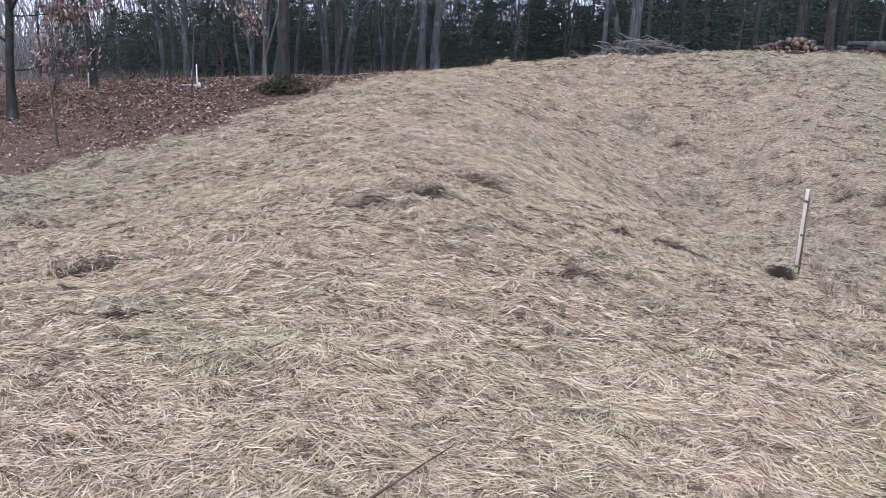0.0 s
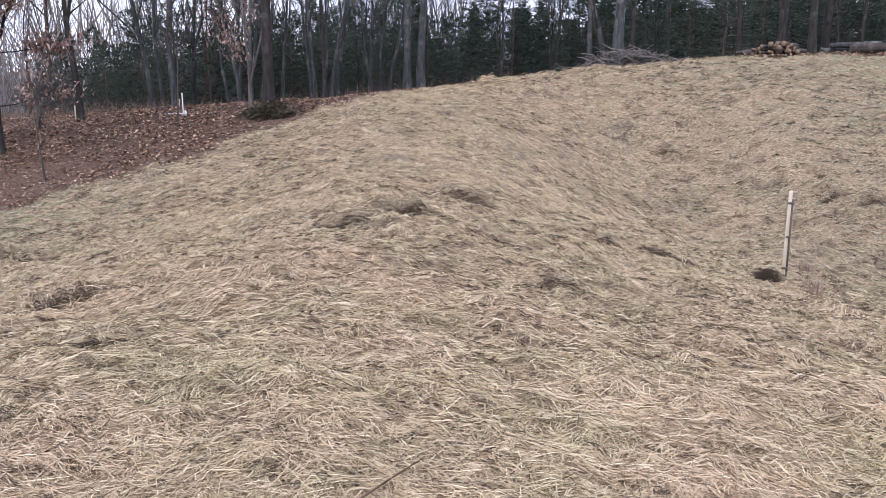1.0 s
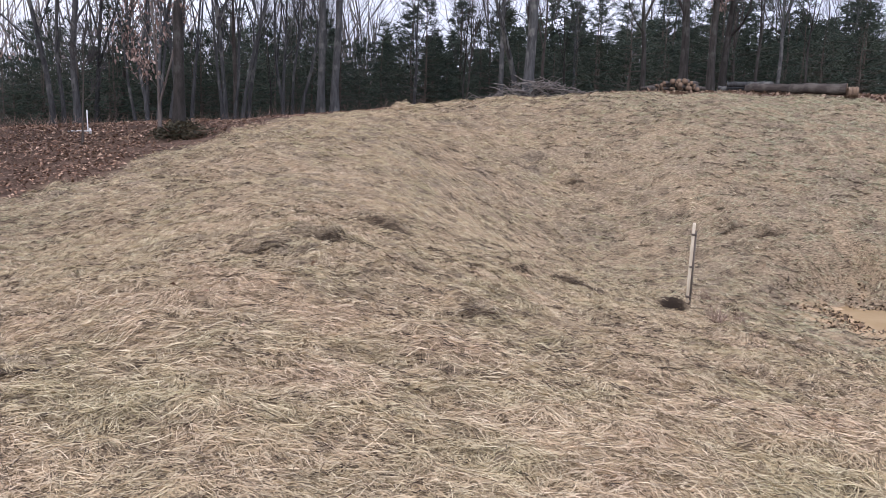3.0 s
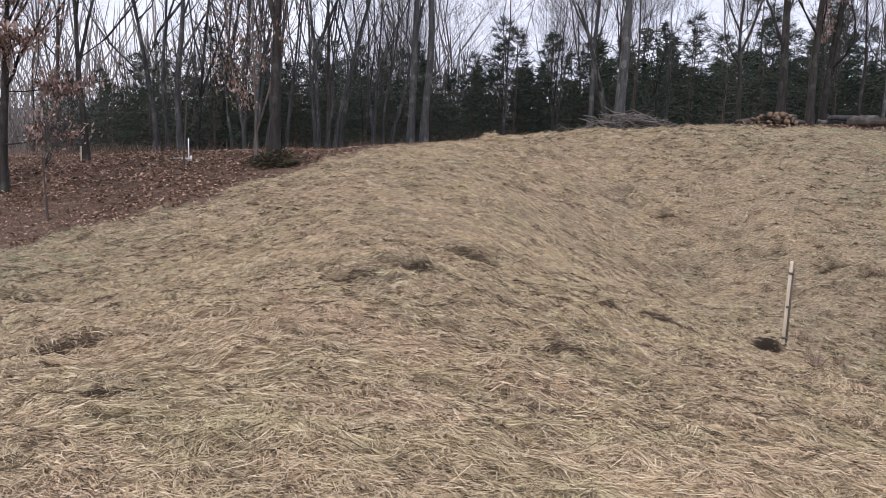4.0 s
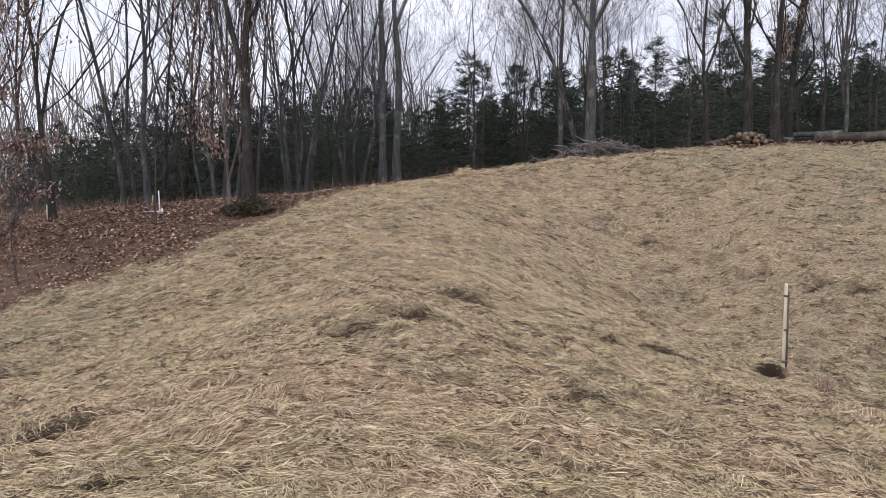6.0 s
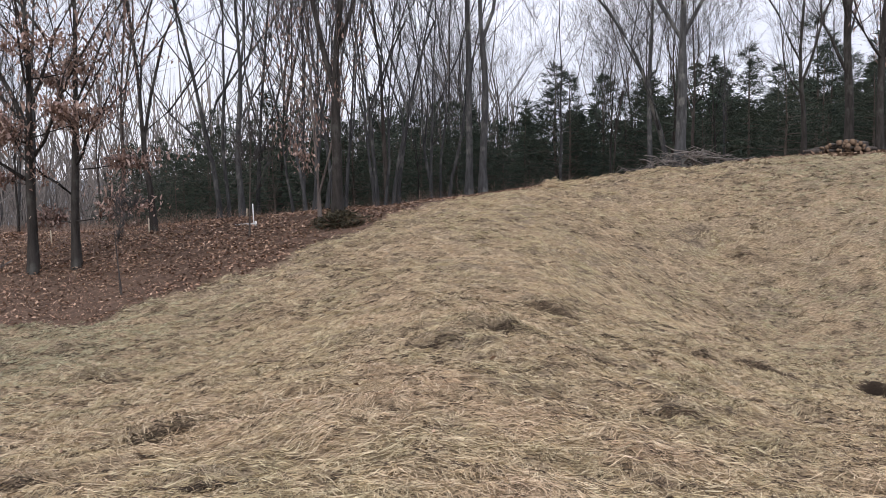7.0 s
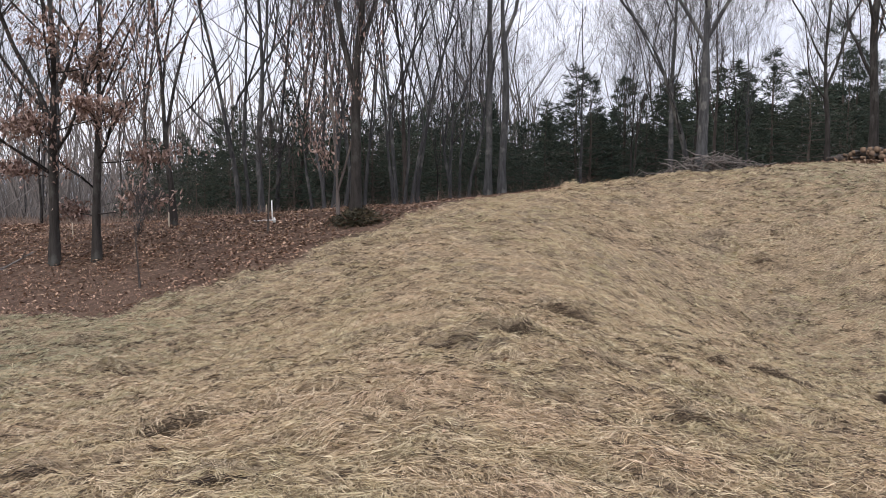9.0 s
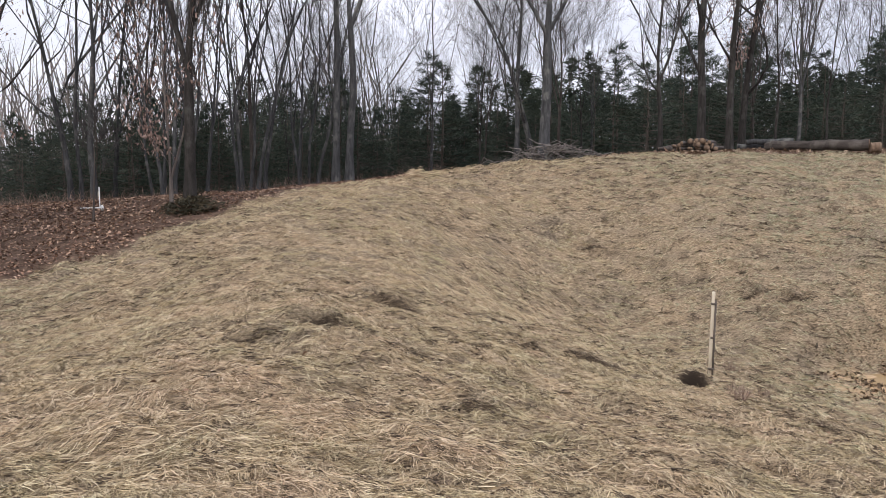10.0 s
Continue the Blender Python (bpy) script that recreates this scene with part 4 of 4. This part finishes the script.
for k, (x, y, spread_x) in enumerate([(-4.35, 20.6, 0.0), (-3.0, 23.4, 0.04), (-5.3, 23.6, -0.02), (-1.5, 25.2, 0.03)]):
    for q in range(3):
        lean = (-0.11, 0.02, 0.12)[q] + spread_x
        stand(hardwood("hardwood_tree", 130 + 5 * k + q, 11 + q, 0.085 + 0.015 * ((k + q) % 2), (lean, 0, lean * 0.7), ((1.6 + 0.5 * q, 0.16, 0.1, 0.7), (2.6, -0.16, 0.0, 0.65)),
                       "slim bare grey stem in a clump of hardwoods", GREY, 0.25, 6, spread=0.8, counts=(5, 5, 7)), x + 0.22 * (q - 1), y + 0.1 * ((q * 2) % 3))


def conifer(seed, height, dia, full, m=4, fat=1.0, wide=1.0, label="dark green pine in the stand behind the bank"):
    """A forest pine: bare below, then tiers of level boughs that carry flat sprays of needles."""
    rng = np.random.default_rng(seed)
    root = tagged(new("pine_tree"), label, "tree", "pines behind the bank")
    wood = Tubes()
    unit = height / 8
    sway = Vector((rng.normal(0, 0.12), rng.normal(0, 0.12), 0))
    wood.add([(0, 0, -0.2), sway + Vector((0, 0, height * 0.5)), (0, 0, height * 0.99)], [dia / 2 * 1.15, dia / 2 * 0.7, 0.012], 7, False)
    cents, dirs = [], []
    z = height * 0.08
    lopside, phase = rng.uniform(0.1, 0.35), rng.uniform(0, 6.283)
    while z < height * 0.99:
        f = z / height
        alive = f > 1 - full
        reach = 0.30 * height * wide * (1 - f) ** 0.72 * rng.uniform(0.55, 1.25) + 0.05 * unit
        for k in range(6):
            a = rng.uniform(0, 6.283)
            ln = reach * rng.uniform(0.6, 1.15) * (1.0 if alive else 0.5) * (1 + lopside * math.cos(a - phase))
            d = Vector((math.cos(a), math.sin(a), rng.uniform(-0.12, 0.22) + 0.45 * max(f - 0.6, 0)))
            p = sway * (1 - abs(2 * f - 1)) + Vector((0, 0, z + rng.uniform(-0.2, 0.2) * unit))
            wood.add([p, p + d * ln * 0.9], [0.02 * (1.2 - f), 0.005], 3, False)
            if alive:
                side = Vector((-d.y, d.x, 0))
                for q in range(10 if f < 0.6 else 6):
                    g = rng.uniform(0.05, 1) ** 0.6
                    cents.append(p + d * (ln * g) + side * (ln * 0.30 * rng.normal(0, 1) * (1.15 - 0.5 * g)) + Vector((0, 0, (rng.normal(0.02, 0.06) + 0.10 * g * g) * unit)))
                    dirs.append(d)
        z += rng.uniform(0.28, 0.60) * unit
    cents, dirs = np.array(cents), np.array(dirs)
    c = np.repeat(cents, m, 0) + rng.normal(0, 0.075, (len(cents) * m, 3)) * unit * np.array((1, 1, 0.6))
    d = np.repeat(dirs, m, 0) * 0.8 + rng.normal(0, 0.34, (len(c), 3)) + np.array((0, 0, 0.10))
    d /= np.linalg.norm(d, axis=1, keepdims=True)
    s = np.cross(d, rng.normal(0, 1, (len(c), 3)) + np.array((0, 0, 1.2)))
    s /= np.linalg.norm(s, axis=1, keepdims=True)
    ln = rng.uniform(0.20, 0.42, len(c))[:, None] * unit
    w = rng.uniform(0.013, 0.026, len(c))[:, None] * unit * fat
    v = np.stack((c - s * w, c + s * w, c + d * ln), 1)
    part("trunk", wood.mesh("trunk", M_pinebark), root, "dark bare trunk with dead lower limbs")
    part("crown", strips("crown", v, 3, ((0, 1, 2),), M_needle), root, "dark green needles", "stuff")
    return root


PINES = [conifer(200, 8.5, 0.18, 0.85, 6, 1.0, 1.6), conifer(201, 9.5, 0.2, 0.75, 6, 1.0, 1.5), conifer(202, 7.5, 0.17, 0.93, 6, 1.0, 1.7), conifer(203, 9.0, 0.18, 0.82, 6, 1.0, 1.35), conifer(204, 6.5, 0.15, 0.96, 6, 1.0, 1.8)]
LOW_PINES = [conifer(210, 8.0, 0.16, 0.97, 3, 1.5, 1.7), conifer(211, 7.0, 0.16, 0.98, 3, 1.5, 1.8), conifer(212, 9.0, 0.16, 0.97, 3, 1.5, 1.6)]
FILLERS = [hardwood("hardwood_tree", 80 + k, 12 + k % 3, 0.14 + 0.025 * (k % 3), (0.02 * (k - 2), 0, 0.03 * (k - 2)), ((2.4 + 0.4 * k, 0.2, 0.1, 0.65), (3.2 + 0.2 * k, -0.2, 0.1, 0.6), (5.0, 0.1, -0.3, 0.6)),
                    "bare grey hardwood in the wood behind", (GREY, BROWN, GREY, DARK, GREY, BROWN)[k], 0.2, 7, "bare trees in the wood", counts=(6, 5, 7)) for k in range(6)]


def plant_wood():
    rng = np.random.default_rng(33)
    used = set()
    spots = []

    def put(kinds, az0, az1, r0, r1, count, gap, s0, s1):
        tries = 0
        done = 0
        while done < count and tries < count * 40:
            tries += 1
            a, r = radians(rng.uniform(az0, az1)), rng.uniform(r0, r1)
            x, y = r * math.sin(a), r * math.cos(a)
            if any((x - u) ** 2 + (y - v) ** 2 < gap * gap for u, v in spots) or float(litter(x, y)) < 0.9 or y < float(grass_edge(x)) + 1.5:
                continue
            spots.append((x, y))
            k = int(rng.integers(0, len(kinds)))
            size = rng.uniform(s0, s1) * (0.90 + 0.10 * min(max((math.degrees(a) + 8) / 22, 0), 1) if kinds is PINES and az1 > 0 else 1.0)
            turn = rng.uniform(0, 6.283)
            if (id(kinds), k) not in used:
                used.add((id(kinds), k))
                stand(kinds[k], x, y, turn, size)
            else:
                ob = copy_thing(kinds[k], Matrix.Identity(4))
                stand(ob, x, y, turn, size)
            done += 1

    put(PINES, -4, 48, 30, 37, 26, 1.5, 0.38, 0.62)
    put(PINES, -8, 50, 37, 48, 32, 1.6, 0.46, 0.76)
    put(PINES, -3, 12, 30, 35, 12, 1.1, 0.40, 0.58)
    put(LOW_PINES, -24, -15, 24, 30, 10, 0.8, 0.17, 0.38)
    put(LOW_PINES, -21, -7, 25.5, 31, 20, 0.8, 0.28, 0.48)
    put(LOW_PINES, -22, -6, 31, 42, 22, 1.2, 0.34, 0.58)
    put(LOW_PINES, -9, 50, 30, 46, 62, 0.9, 0.28, 0.55)
    put(FILLERS, -6, 46, 26.5, 36, 14, 1.2, 0.35, 0.7)
    put(FILLERS, -4, 46, 38, 56, 34, 1.4, 0.75, 1.1)
    put(FILLERS, -42, -4, 26, 36, 6, 1.8, 0.4, 0.7)
    put(FILLERS, -46, -2, 38, 62, 15, 1.8, 0.6, 0.95)
    put(LOW_PINES, -20, -6, 36, 52, 14, 1.2, 0.35, 0.6)


def far_woods():
    """Pines deep in the stand, and bare woods across the valley, too far off to count."""
    rng = np.random.default_rng(71)
    tufts = []
    for k in range(330):
        a, r = radians(rng.uniform(-17, 54)), rng.uniform(46, 74)
        x, y, h = r * math.sin(a), r * math.cos(a), rng.uniform(4.0, 6.8) * (0.88 + 0.12 * min(max((math.degrees(a) + 8) / 22, 0), 1))
        n = 560
        f = rng.uniform(0.02, 1, n) ** 0.85
        w = 0.42 * h * (1 - f) ** 0.75 * rng.uniform(0.1, 1, n) * (0.7 + 0.5 * np.sin(f * 31 + k)) + 0.06
        t = rng.uniform(0, 6.283, n)
        tufts.append(np.stack((x + w * np.cos(t), y + w * np.sin(t), float(land(x, y)) + f * h, 1.0 + 1.6 * (1 - f) * (w < 0.14 * h)), -1))
    c = np.concatenate(tufts)
    fat, c = c[:, 3:4], c[:, :3]
    d = rng.normal(0, 1, c.shape) * np.array((1, 1, 0.5))
    d /= np.linalg.norm(d, axis=1, keepdims=True)
    s = np.cross(d, rng.normal(0, 1, c.shape))
    s /= np.linalg.norm(s, axis=1, keepdims=True)
    ln, w = rng.uniform(0.3, 0.6, len(c))[:, None], rng.uniform(0.03, 0.07, len(c))[:, None] * fat
    v = np.stack((c - s * w, c + s * w, c + d * ln), 1)
    tagged(new("far_pines", strips("far_pines", v, 3, ((0, 1, 2),), M_needle)), "dark pine wood further back, close-grown", "woods", kind="stuff")
    n = 15000
    a, r = rng.uniform(radians(-55), radians(2), n), rng.uniform(50, 110, n)
    x, y = r * np.sin(a), r * np.cos(a)
    z = land(x, y)
    h = rng.uniform(2, 7, n)
    lean, turn = rng.normal(0, 0.35, n) * h, rng.uniform(0, 6.28, n)
    w = rng.uniform(0.02, 0.06, n)
    base = z + np.where(rng.uniform(0, 1, n) < 0.6, rng.uniform(0, 6.5, n), 0)
    p = np.stack((x, y, base), -1)
    q = np.stack((x + lean, y + 0.3 * lean, base + h), -1)
    m = (p + q) / 2
    off = np.stack((w, 0 * w, 0 * w), -1)
    v = np.stack((p, m + off, m - off, q), 1)
    tagged(new("far_woods", strips("far_woods", v, 4, BLADE, M_farwood)), "grey-brown leafless woods across the valley", "woods", kind="stuff")


far_woods()
plant_wood()


# ---- things on the ground ----
def build_marker(x, y):
    """A pale batten wired to a dark rod beside a dug hole."""
    root = tagged(new("marker_stake"), "pale wooden batten wired to a dark rod, standing in grass", "stake")
    t = Tubes()
    t.add([(-0.012, 0, -0.15), (-0.006, 0, 0.6), (0.0, 0, 1.29), (0.0, 0, 1.33)], [0.021, 0.022, 0.023, 0.02], 10)
    part("batten", t.mesh("batten", M_batten), root, "pale weathered wood")
    t = Tubes()
    t.add([(0.026, -0.012, -0.15), (0.031, -0.012, 1.22)], [0.014, 0.014], 8)
    part("rod", t.mesh("rod", M_rod), root, "dark rusty rod")
    for z, r in ((0.30, 0.042), (0.72, 0.032), (1.17, 0.034)):
        t = Tubes()
        t.add([(0.006, -0.002, z - 0.014), (0.006, -0.002, z + 0.014)], [r, r], 10)
        part("tie", t.mesh("tie", M_rod), root, "dark wire tie")
    root.matrix_basis = Matrix.Translation(at_ground(x, y, -0.13)) @ Matrix.Rotation(radians(0.4), 4, "Y")


build_marker(4.815, 10.8)


def build_pipe(x, y):
    root = tagged(new("white_pipe"), "white plastic riser pipe with elbow on the leaves", "pipe")
    t = Tubes()
    t.add([(0, 0, -0.1), (-0.01, 0, 0.44)], [0.0115, 0.0115], 10)
    part("riser", t.mesh("riser", M_white), root)
    t = Tubes()
    t.add([(0.03, -0.02, 0.05), (-0.38, 0.05, 0.03)], [0.0115, 0.0115], 10)
    part("outlet", t.mesh("outlet", M_white), root)
    t = Tubes()
    t.add([(0.05, -0.03, 0.0), (0.05, -0.03, 0.06), (0.04, -0.03, 0.10)], [0.026, 0.026, 0.018], 10)
    part("fitting", t.mesh("fitting", M_white), root)
    root.matrix_basis = Matrix.Translation(at_ground(x, y))


build_pipe(-4.76, 16.5)


def build_peg(x, y, h, lean):
    t = Tubes()
    t.add([(0, 0, -0.15), (lean * h, 0, h), (lean * h, 0, h + 0.02)], [0.014, 0.014, 0.009], 6)
    ob = tagged(new("survey_peg", t.mesh("survey_peg", M_batten)), "pale wooden survey peg among dry stems", "stake", "survey pegs")
    ob.matrix_basis = Matrix.Translation(at_ground(x, y))


for x, y, h, lean in ((-6.95, 16.7, 0.3, 0.0), (-5.9, 20.0, 0.3, 0.05), (-8.7, 16.2, 0.25, -0.05)):
    build_peg(x, y, h, lean)


def build_stick(name, pts, r, mat, label, category, twigs=0, seed=0):
    rng = np.random.default_rng(seed)
    t = Tubes()
    line = [at_ground(x, y, z) for x, y, z in pts]
    t.add(line, [r * (1 - 0.6 * k / (len(line) - 1)) for k in range(len(line))], 7)
    for k in range(twigs):
        f = rng.uniform(0.3, 0.95) * (len(line) - 1)
        i = min(int(f), len(line) - 2)
        p = line[i].lerp(line[i + 1], f - i)
        d = Vector((rng.normal(0, 1), rng.normal(0, 1), rng.uniform(0.1, 0.8))).normalized() * rng.uniform(0.15, 0.5)
        t.add([p, p + d * 0.5 + Vector((0, 0, 0.02)), p + d], [r * 0.35, r * 0.25, r * 0.1], 4)
    return tagged(new(name, t.mesh(name, mat)), label, category)


build_stick("fallen_stick", [(-0.26, 2.56, 0.04), (-0.13, 2.75, 0.05), (0.0, 2.90, 0.045), (0.1, 3.06, 0.05)], 0.0065, M_deadstick, "thin dark brown stick lying on dry grass", "stick")
build_stick("fallen_branch", [(-9.6, 12.7, 0.05), (-9.32, 13.0, 0.12), (-9.14, 13.36, 0.07), (-8.92, 13.6, 0.16), (-8.72, 13.95, 0.13), (-8.42, 14.3, 0.25)], 0.034, M_stick, "grey-brown fallen branch lying on the leaves", "branch", 6, 3)
build_stick("fallen_branch", [(-9.9, 11.6, 0.06), (-9.3, 11.3, 0.08), (-8.7, 11.2, 0.05)], 0.025, M_stick, "pale fallen branch lying on the leaves", "branch", 4, 4)


def build_heap(name, x, y, wide, deep, high, count, mat, seed, label, category, thick=0.018, leaf=None):
    """A heap of crossing sticks."""
    rng = np.random.default_rng(seed)
    root = tagged(new(name), label, category)
    for k in range(count):
        t = Tubes()
        px, py = x + rng.normal(0, wide * 0.42), y + rng.normal(0, deep * 0.4)
        a = rng.normal(0.0, 0.9) + (math.pi if rng.uniform() < 0.5 else 0)
        ln = rng.uniform(0.25, 0.95) * wide * 0.5
        z = rng.uniform(0.0, high) * math.exp(-((px - x) / wide) ** 2 * 2)
        d = Vector((math.cos(a), math.sin(a), rng.uniform(-0.12, 0.38))) * ln
        p = at_ground(px, py, z + 0.01)
        q, e = p + d * 0.5 + Vector(rng.normal(0, 0.09, 3)), p + d
        e.z = max(e.z, float(surface(e.x, e.y)) + 0.02)
        q.z = max(q.z, float(surface(q.x, q.y)) + 0.02)
        r = thick * rng.uniform(0.5, 1.5)
        t.add([p, q, e], [r, r * 0.8, r * 0.4], 5)
        part("stick", t.mesh("stick", mat), root)
    if leaf:
        n = leaf
        px, py = x + rng.normal(0, wide * 0.36, n), y + rng.normal(0, deep * 0.36, n)
        zz = surface(px, py) + rng.uniform(0, high, n) * np.exp(-((px - x) / wide) ** 2 * 2)
        d = rng.normal(0, 1, (n, 3)) * np.array((1, 0.7, 0.45))
        d /= np.linalg.norm(d, axis=1, keepdims=True)
        s = np.cross(d, rng.normal(0, 1, (n, 3)))
        s /= np.linalg.norm(s, axis=1, keepdims=True)
        c = np.stack((px, py, zz + 0.03), -1)
        ln, w = rng.uniform(0.06, 0.17, n)[:, None], rng.uniform(0.008, 0.018, n)[:, None]
        v = np.stack((c, c + d * ln * 0.5 + s * w, c + d * ln, c + d * ln * 0.5 - s * w), 1)
        part("foliage", strips("foliage", v, 4, ((0, 1, 2), (0, 2, 3)), M_bough), root, "dull green cut foliage")
    return root


build_heap("brush_heap", 5.15, 22.6, 1.7, 0.6, 0.42, 140, M_stick, 5, "heap of grey cut branches under the large tree", "brush heap", 0.016)
build_heap("stick_heap", -9.95, 12.75, 1.1, 0.5, 0.2, 46, M_stick, 9, "low heap of grey sticks at the grass edge", "brush heap", 0.012)
build_heap("bough_heap", -3.0, 16.15, 0.55, 0.42, 0.26, 36, M_deadstick, 6, "heap of cut evergreen boughs round the tree foot", "brush heap", 0.01, 2200)


def build_hummock(x, y):
    """A heap of raked hay with a pointed end."""
    rng = np.random.default_rng(17)
    n = 3200
    px = x + rng.normal(0, 0.26, n)
    py = y + rng.normal(0, 0.22, n)
    z = 0.20 * np.exp(-((px - x + 0.16) / 0.13) ** 2) + 0.10 * np.exp(-((px - x - 0.3) / 0.4) ** 2)
    v = straw(px, py, rng, rng.uniform(0.08, 0.20, n), rng.uniform(0.008, 0.016, n), z * rng.uniform(0.0, 1, n), rng.normal(0.0, 0.08, n), rng.uniform(-0.6, 0.6, n) + math.pi * (rng.uniform(0, 1, n) < 0.5))
    tagged(new("hay_heap", strips("hay_heap", v, 4, BLADE, M_swath)), "low heap of raked dry hay on the crest", "hay heap")


build_hummock(1.56, 20.5)


# ---- timber ----
def log_mesh(length, r0, r1, seed, rings=14, sides=18):
    rng = np.random.default_rng(seed)
    verts, faces, idx = [], [], []
    for i in range(rings + 1):
        f = i / rings
        r = r0 + (r1 - r0) * f
        ox, oz = rng.normal(0, 0.010), rng.normal(0, 0.010)
        for k in range(sides):
            a = 2 * math.pi * k / sides
            rr = r * (1 + 0.04 * math.sin(3 * a + seed) + rng.normal(0, 0.04))
            verts.append((-length / 2 + length * f, ox + rr * math.cos(a), oz + rr * math.sin(a)))
    for i in range(rings):
        for k in range(sides):
            k2 = (k + 1) % sides
            faces.append((i * sides + k, i * sides + k2, (i + 1) * sides + k2, (i + 1) * sides + k))
            idx.append(0)
    faces.append(tuple(reversed(range(sides))))
    faces.append(tuple(rings * sides + k for k in range(sides)))
    idx += [1, 1]
    return verts, faces, idx


def build_log(x, y, z, length, r0, r1, turn, seed, mat, label):
    root = tagged(new("log"), label, "log", "felled logs")
    verts, faces, idx = log_mesh(length, r0, r1, seed)
    body = [f for f, i in zip(faces, idx) if i == 0]
    part("bark", mesh_of("bark", verts, body, mat, True), root)
    for k, f in enumerate(f for f, i in zip(faces, idx) if i == 1):
        vs = [Vector(verts[q]) for q in f]
        c = sum(vs, Vector()) / len(vs)
        sign = -1 if k == 0 else 1
        ring = [v + Vector((sign * 0.004, 0, 0)) for v in vs]
        inner = [c + (v - c) * 0.55 + Vector((sign * 0.012, 0, 0)) for v in vs]
        m = len(vs)
        fs = [(q, (q + 1) % m, m + (q + 1) % m, m + q) for q in range(m)] + [tuple(range(m, 2 * m))]
        part("cut_end", mesh_of("cut_end", ring + inner, fs, M_cutwood), root, "pale sawn end grain")
    root.matrix_basis = Matrix.Translation((x, y, z)) @ Matrix.Rotation(turn, 4, "Z")


build_log(11.75, 21.0, float(land(11.75, 21.0)) + 0.08, 2.5, 0.115, 0.14, -0.70, 3, M_logbark, "long felled log with bark and a pale sawn end")
build_log(12.0, 24.0, float(land(12.0, 24.0)) + 0.25, 1.3, 0.075, 0.09, -0.47, 4, M_bark_grey, "short grey felled log lying behind the long one")
build_log(12.1, 24.2, float(land(12.1, 24.2)) + 0.10, 1.8, 0.11, 0.12, -0.47, 6, M_bark_grey, "short grey felled log lying behind the long one")


build_log(12.8, 20.08, float(land(12.8, 20.08)) + 0.09, 0.24, 0.12, 0.13, -0.35, 8, M_cutwood, "short debarked orange-tan log beside the long one")


def build_firewood():
    rng = np.random.default_rng(44)
    a, b = Vector((8.14, 21.9, 0)), Vector((9.31, 21.45, 0))
    along = (b - a).normalized()
    across = Vector((-along.y, along.x, 0))
    for row in range(3):
        count = (13, 11, 7)[row]
        for k in range(count):
            r = rng.uniform(0.028, 0.075)
            p = a + along * ((k + (0, 1, 4.5)[row] + rng.uniform(-0.4, 0.4)) * (b - a).length / 12.0) + across * rng.uniform(-0.06, 0.06)
            z = float(land(p.x, p.y)) + 0.04 + row * 0.085 + rng.uniform(-0.03, 0.03)
            root = tagged(new("firewood_log"), "short round of firewood with an orange-tan sawn end", "firewood", "stacked firewood")
            t = Tubes()
            t.add([(0, -0.2, 0), (0.01, 0, 0.005), (0, 0.2, 0)], [r, r * 1.03, r * 0.97], 10, False)
            part("bark", t.mesh("bark", M_bark_brown), root)
            t = Tubes()
            t.add([(0, -0.206, 0), (0, -0.196, 0)], [r * 0.9, r * 0.99], 10)
            part("cut_end", t.mesh("cut_end", M_cutwood), root, "orange-tan sawn end")
            t = Tubes()
            t.add([(0, 0.196, 0), (0, 0.206, 0)], [r * 0.96, r * 0.9], 10)
            part("cut_end", t.mesh("cut_end", M_cutwood), root, "orange-tan sawn end")
            root.matrix_basis = Matrix.Translation((p.x, p.y, z)) @ Matrix.Rotation(math.atan2(along.y, along.x) + rng.normal(0, 0.35) + (1.35 if k < 3 and row == 0 else 0), 4, "Z")


build_firewood()


def build_weed(x, y, h, seed):
    rng = np.random.default_rng(seed)
    n = 70
    px, py = x + rng.normal(0, 0.05, n), y + rng.normal(0, 0.05, n)
    v = straw(px, py, rng, rng.uniform(0.5, 1.0, n) * h, rng.uniform(0.006, 0.012, n), np.zeros(n), rng.uniform(0.8, 1.5, n), rng.uniform(0, 6.28, n))
    tagged(new("dead_weed", strips("dead_weed", v, 4, BLADE, M_brush)), "upright clump of brown dead weeds in the grass", "weed", "dead weeds")


for k, (x, y, h) in enumerate(((4.34, 8.88, 0.32), (5.4, 11.5, 0.22), (4.9, 9.4, 0.2))):
    build_weed(x, y, h, 300 + k)
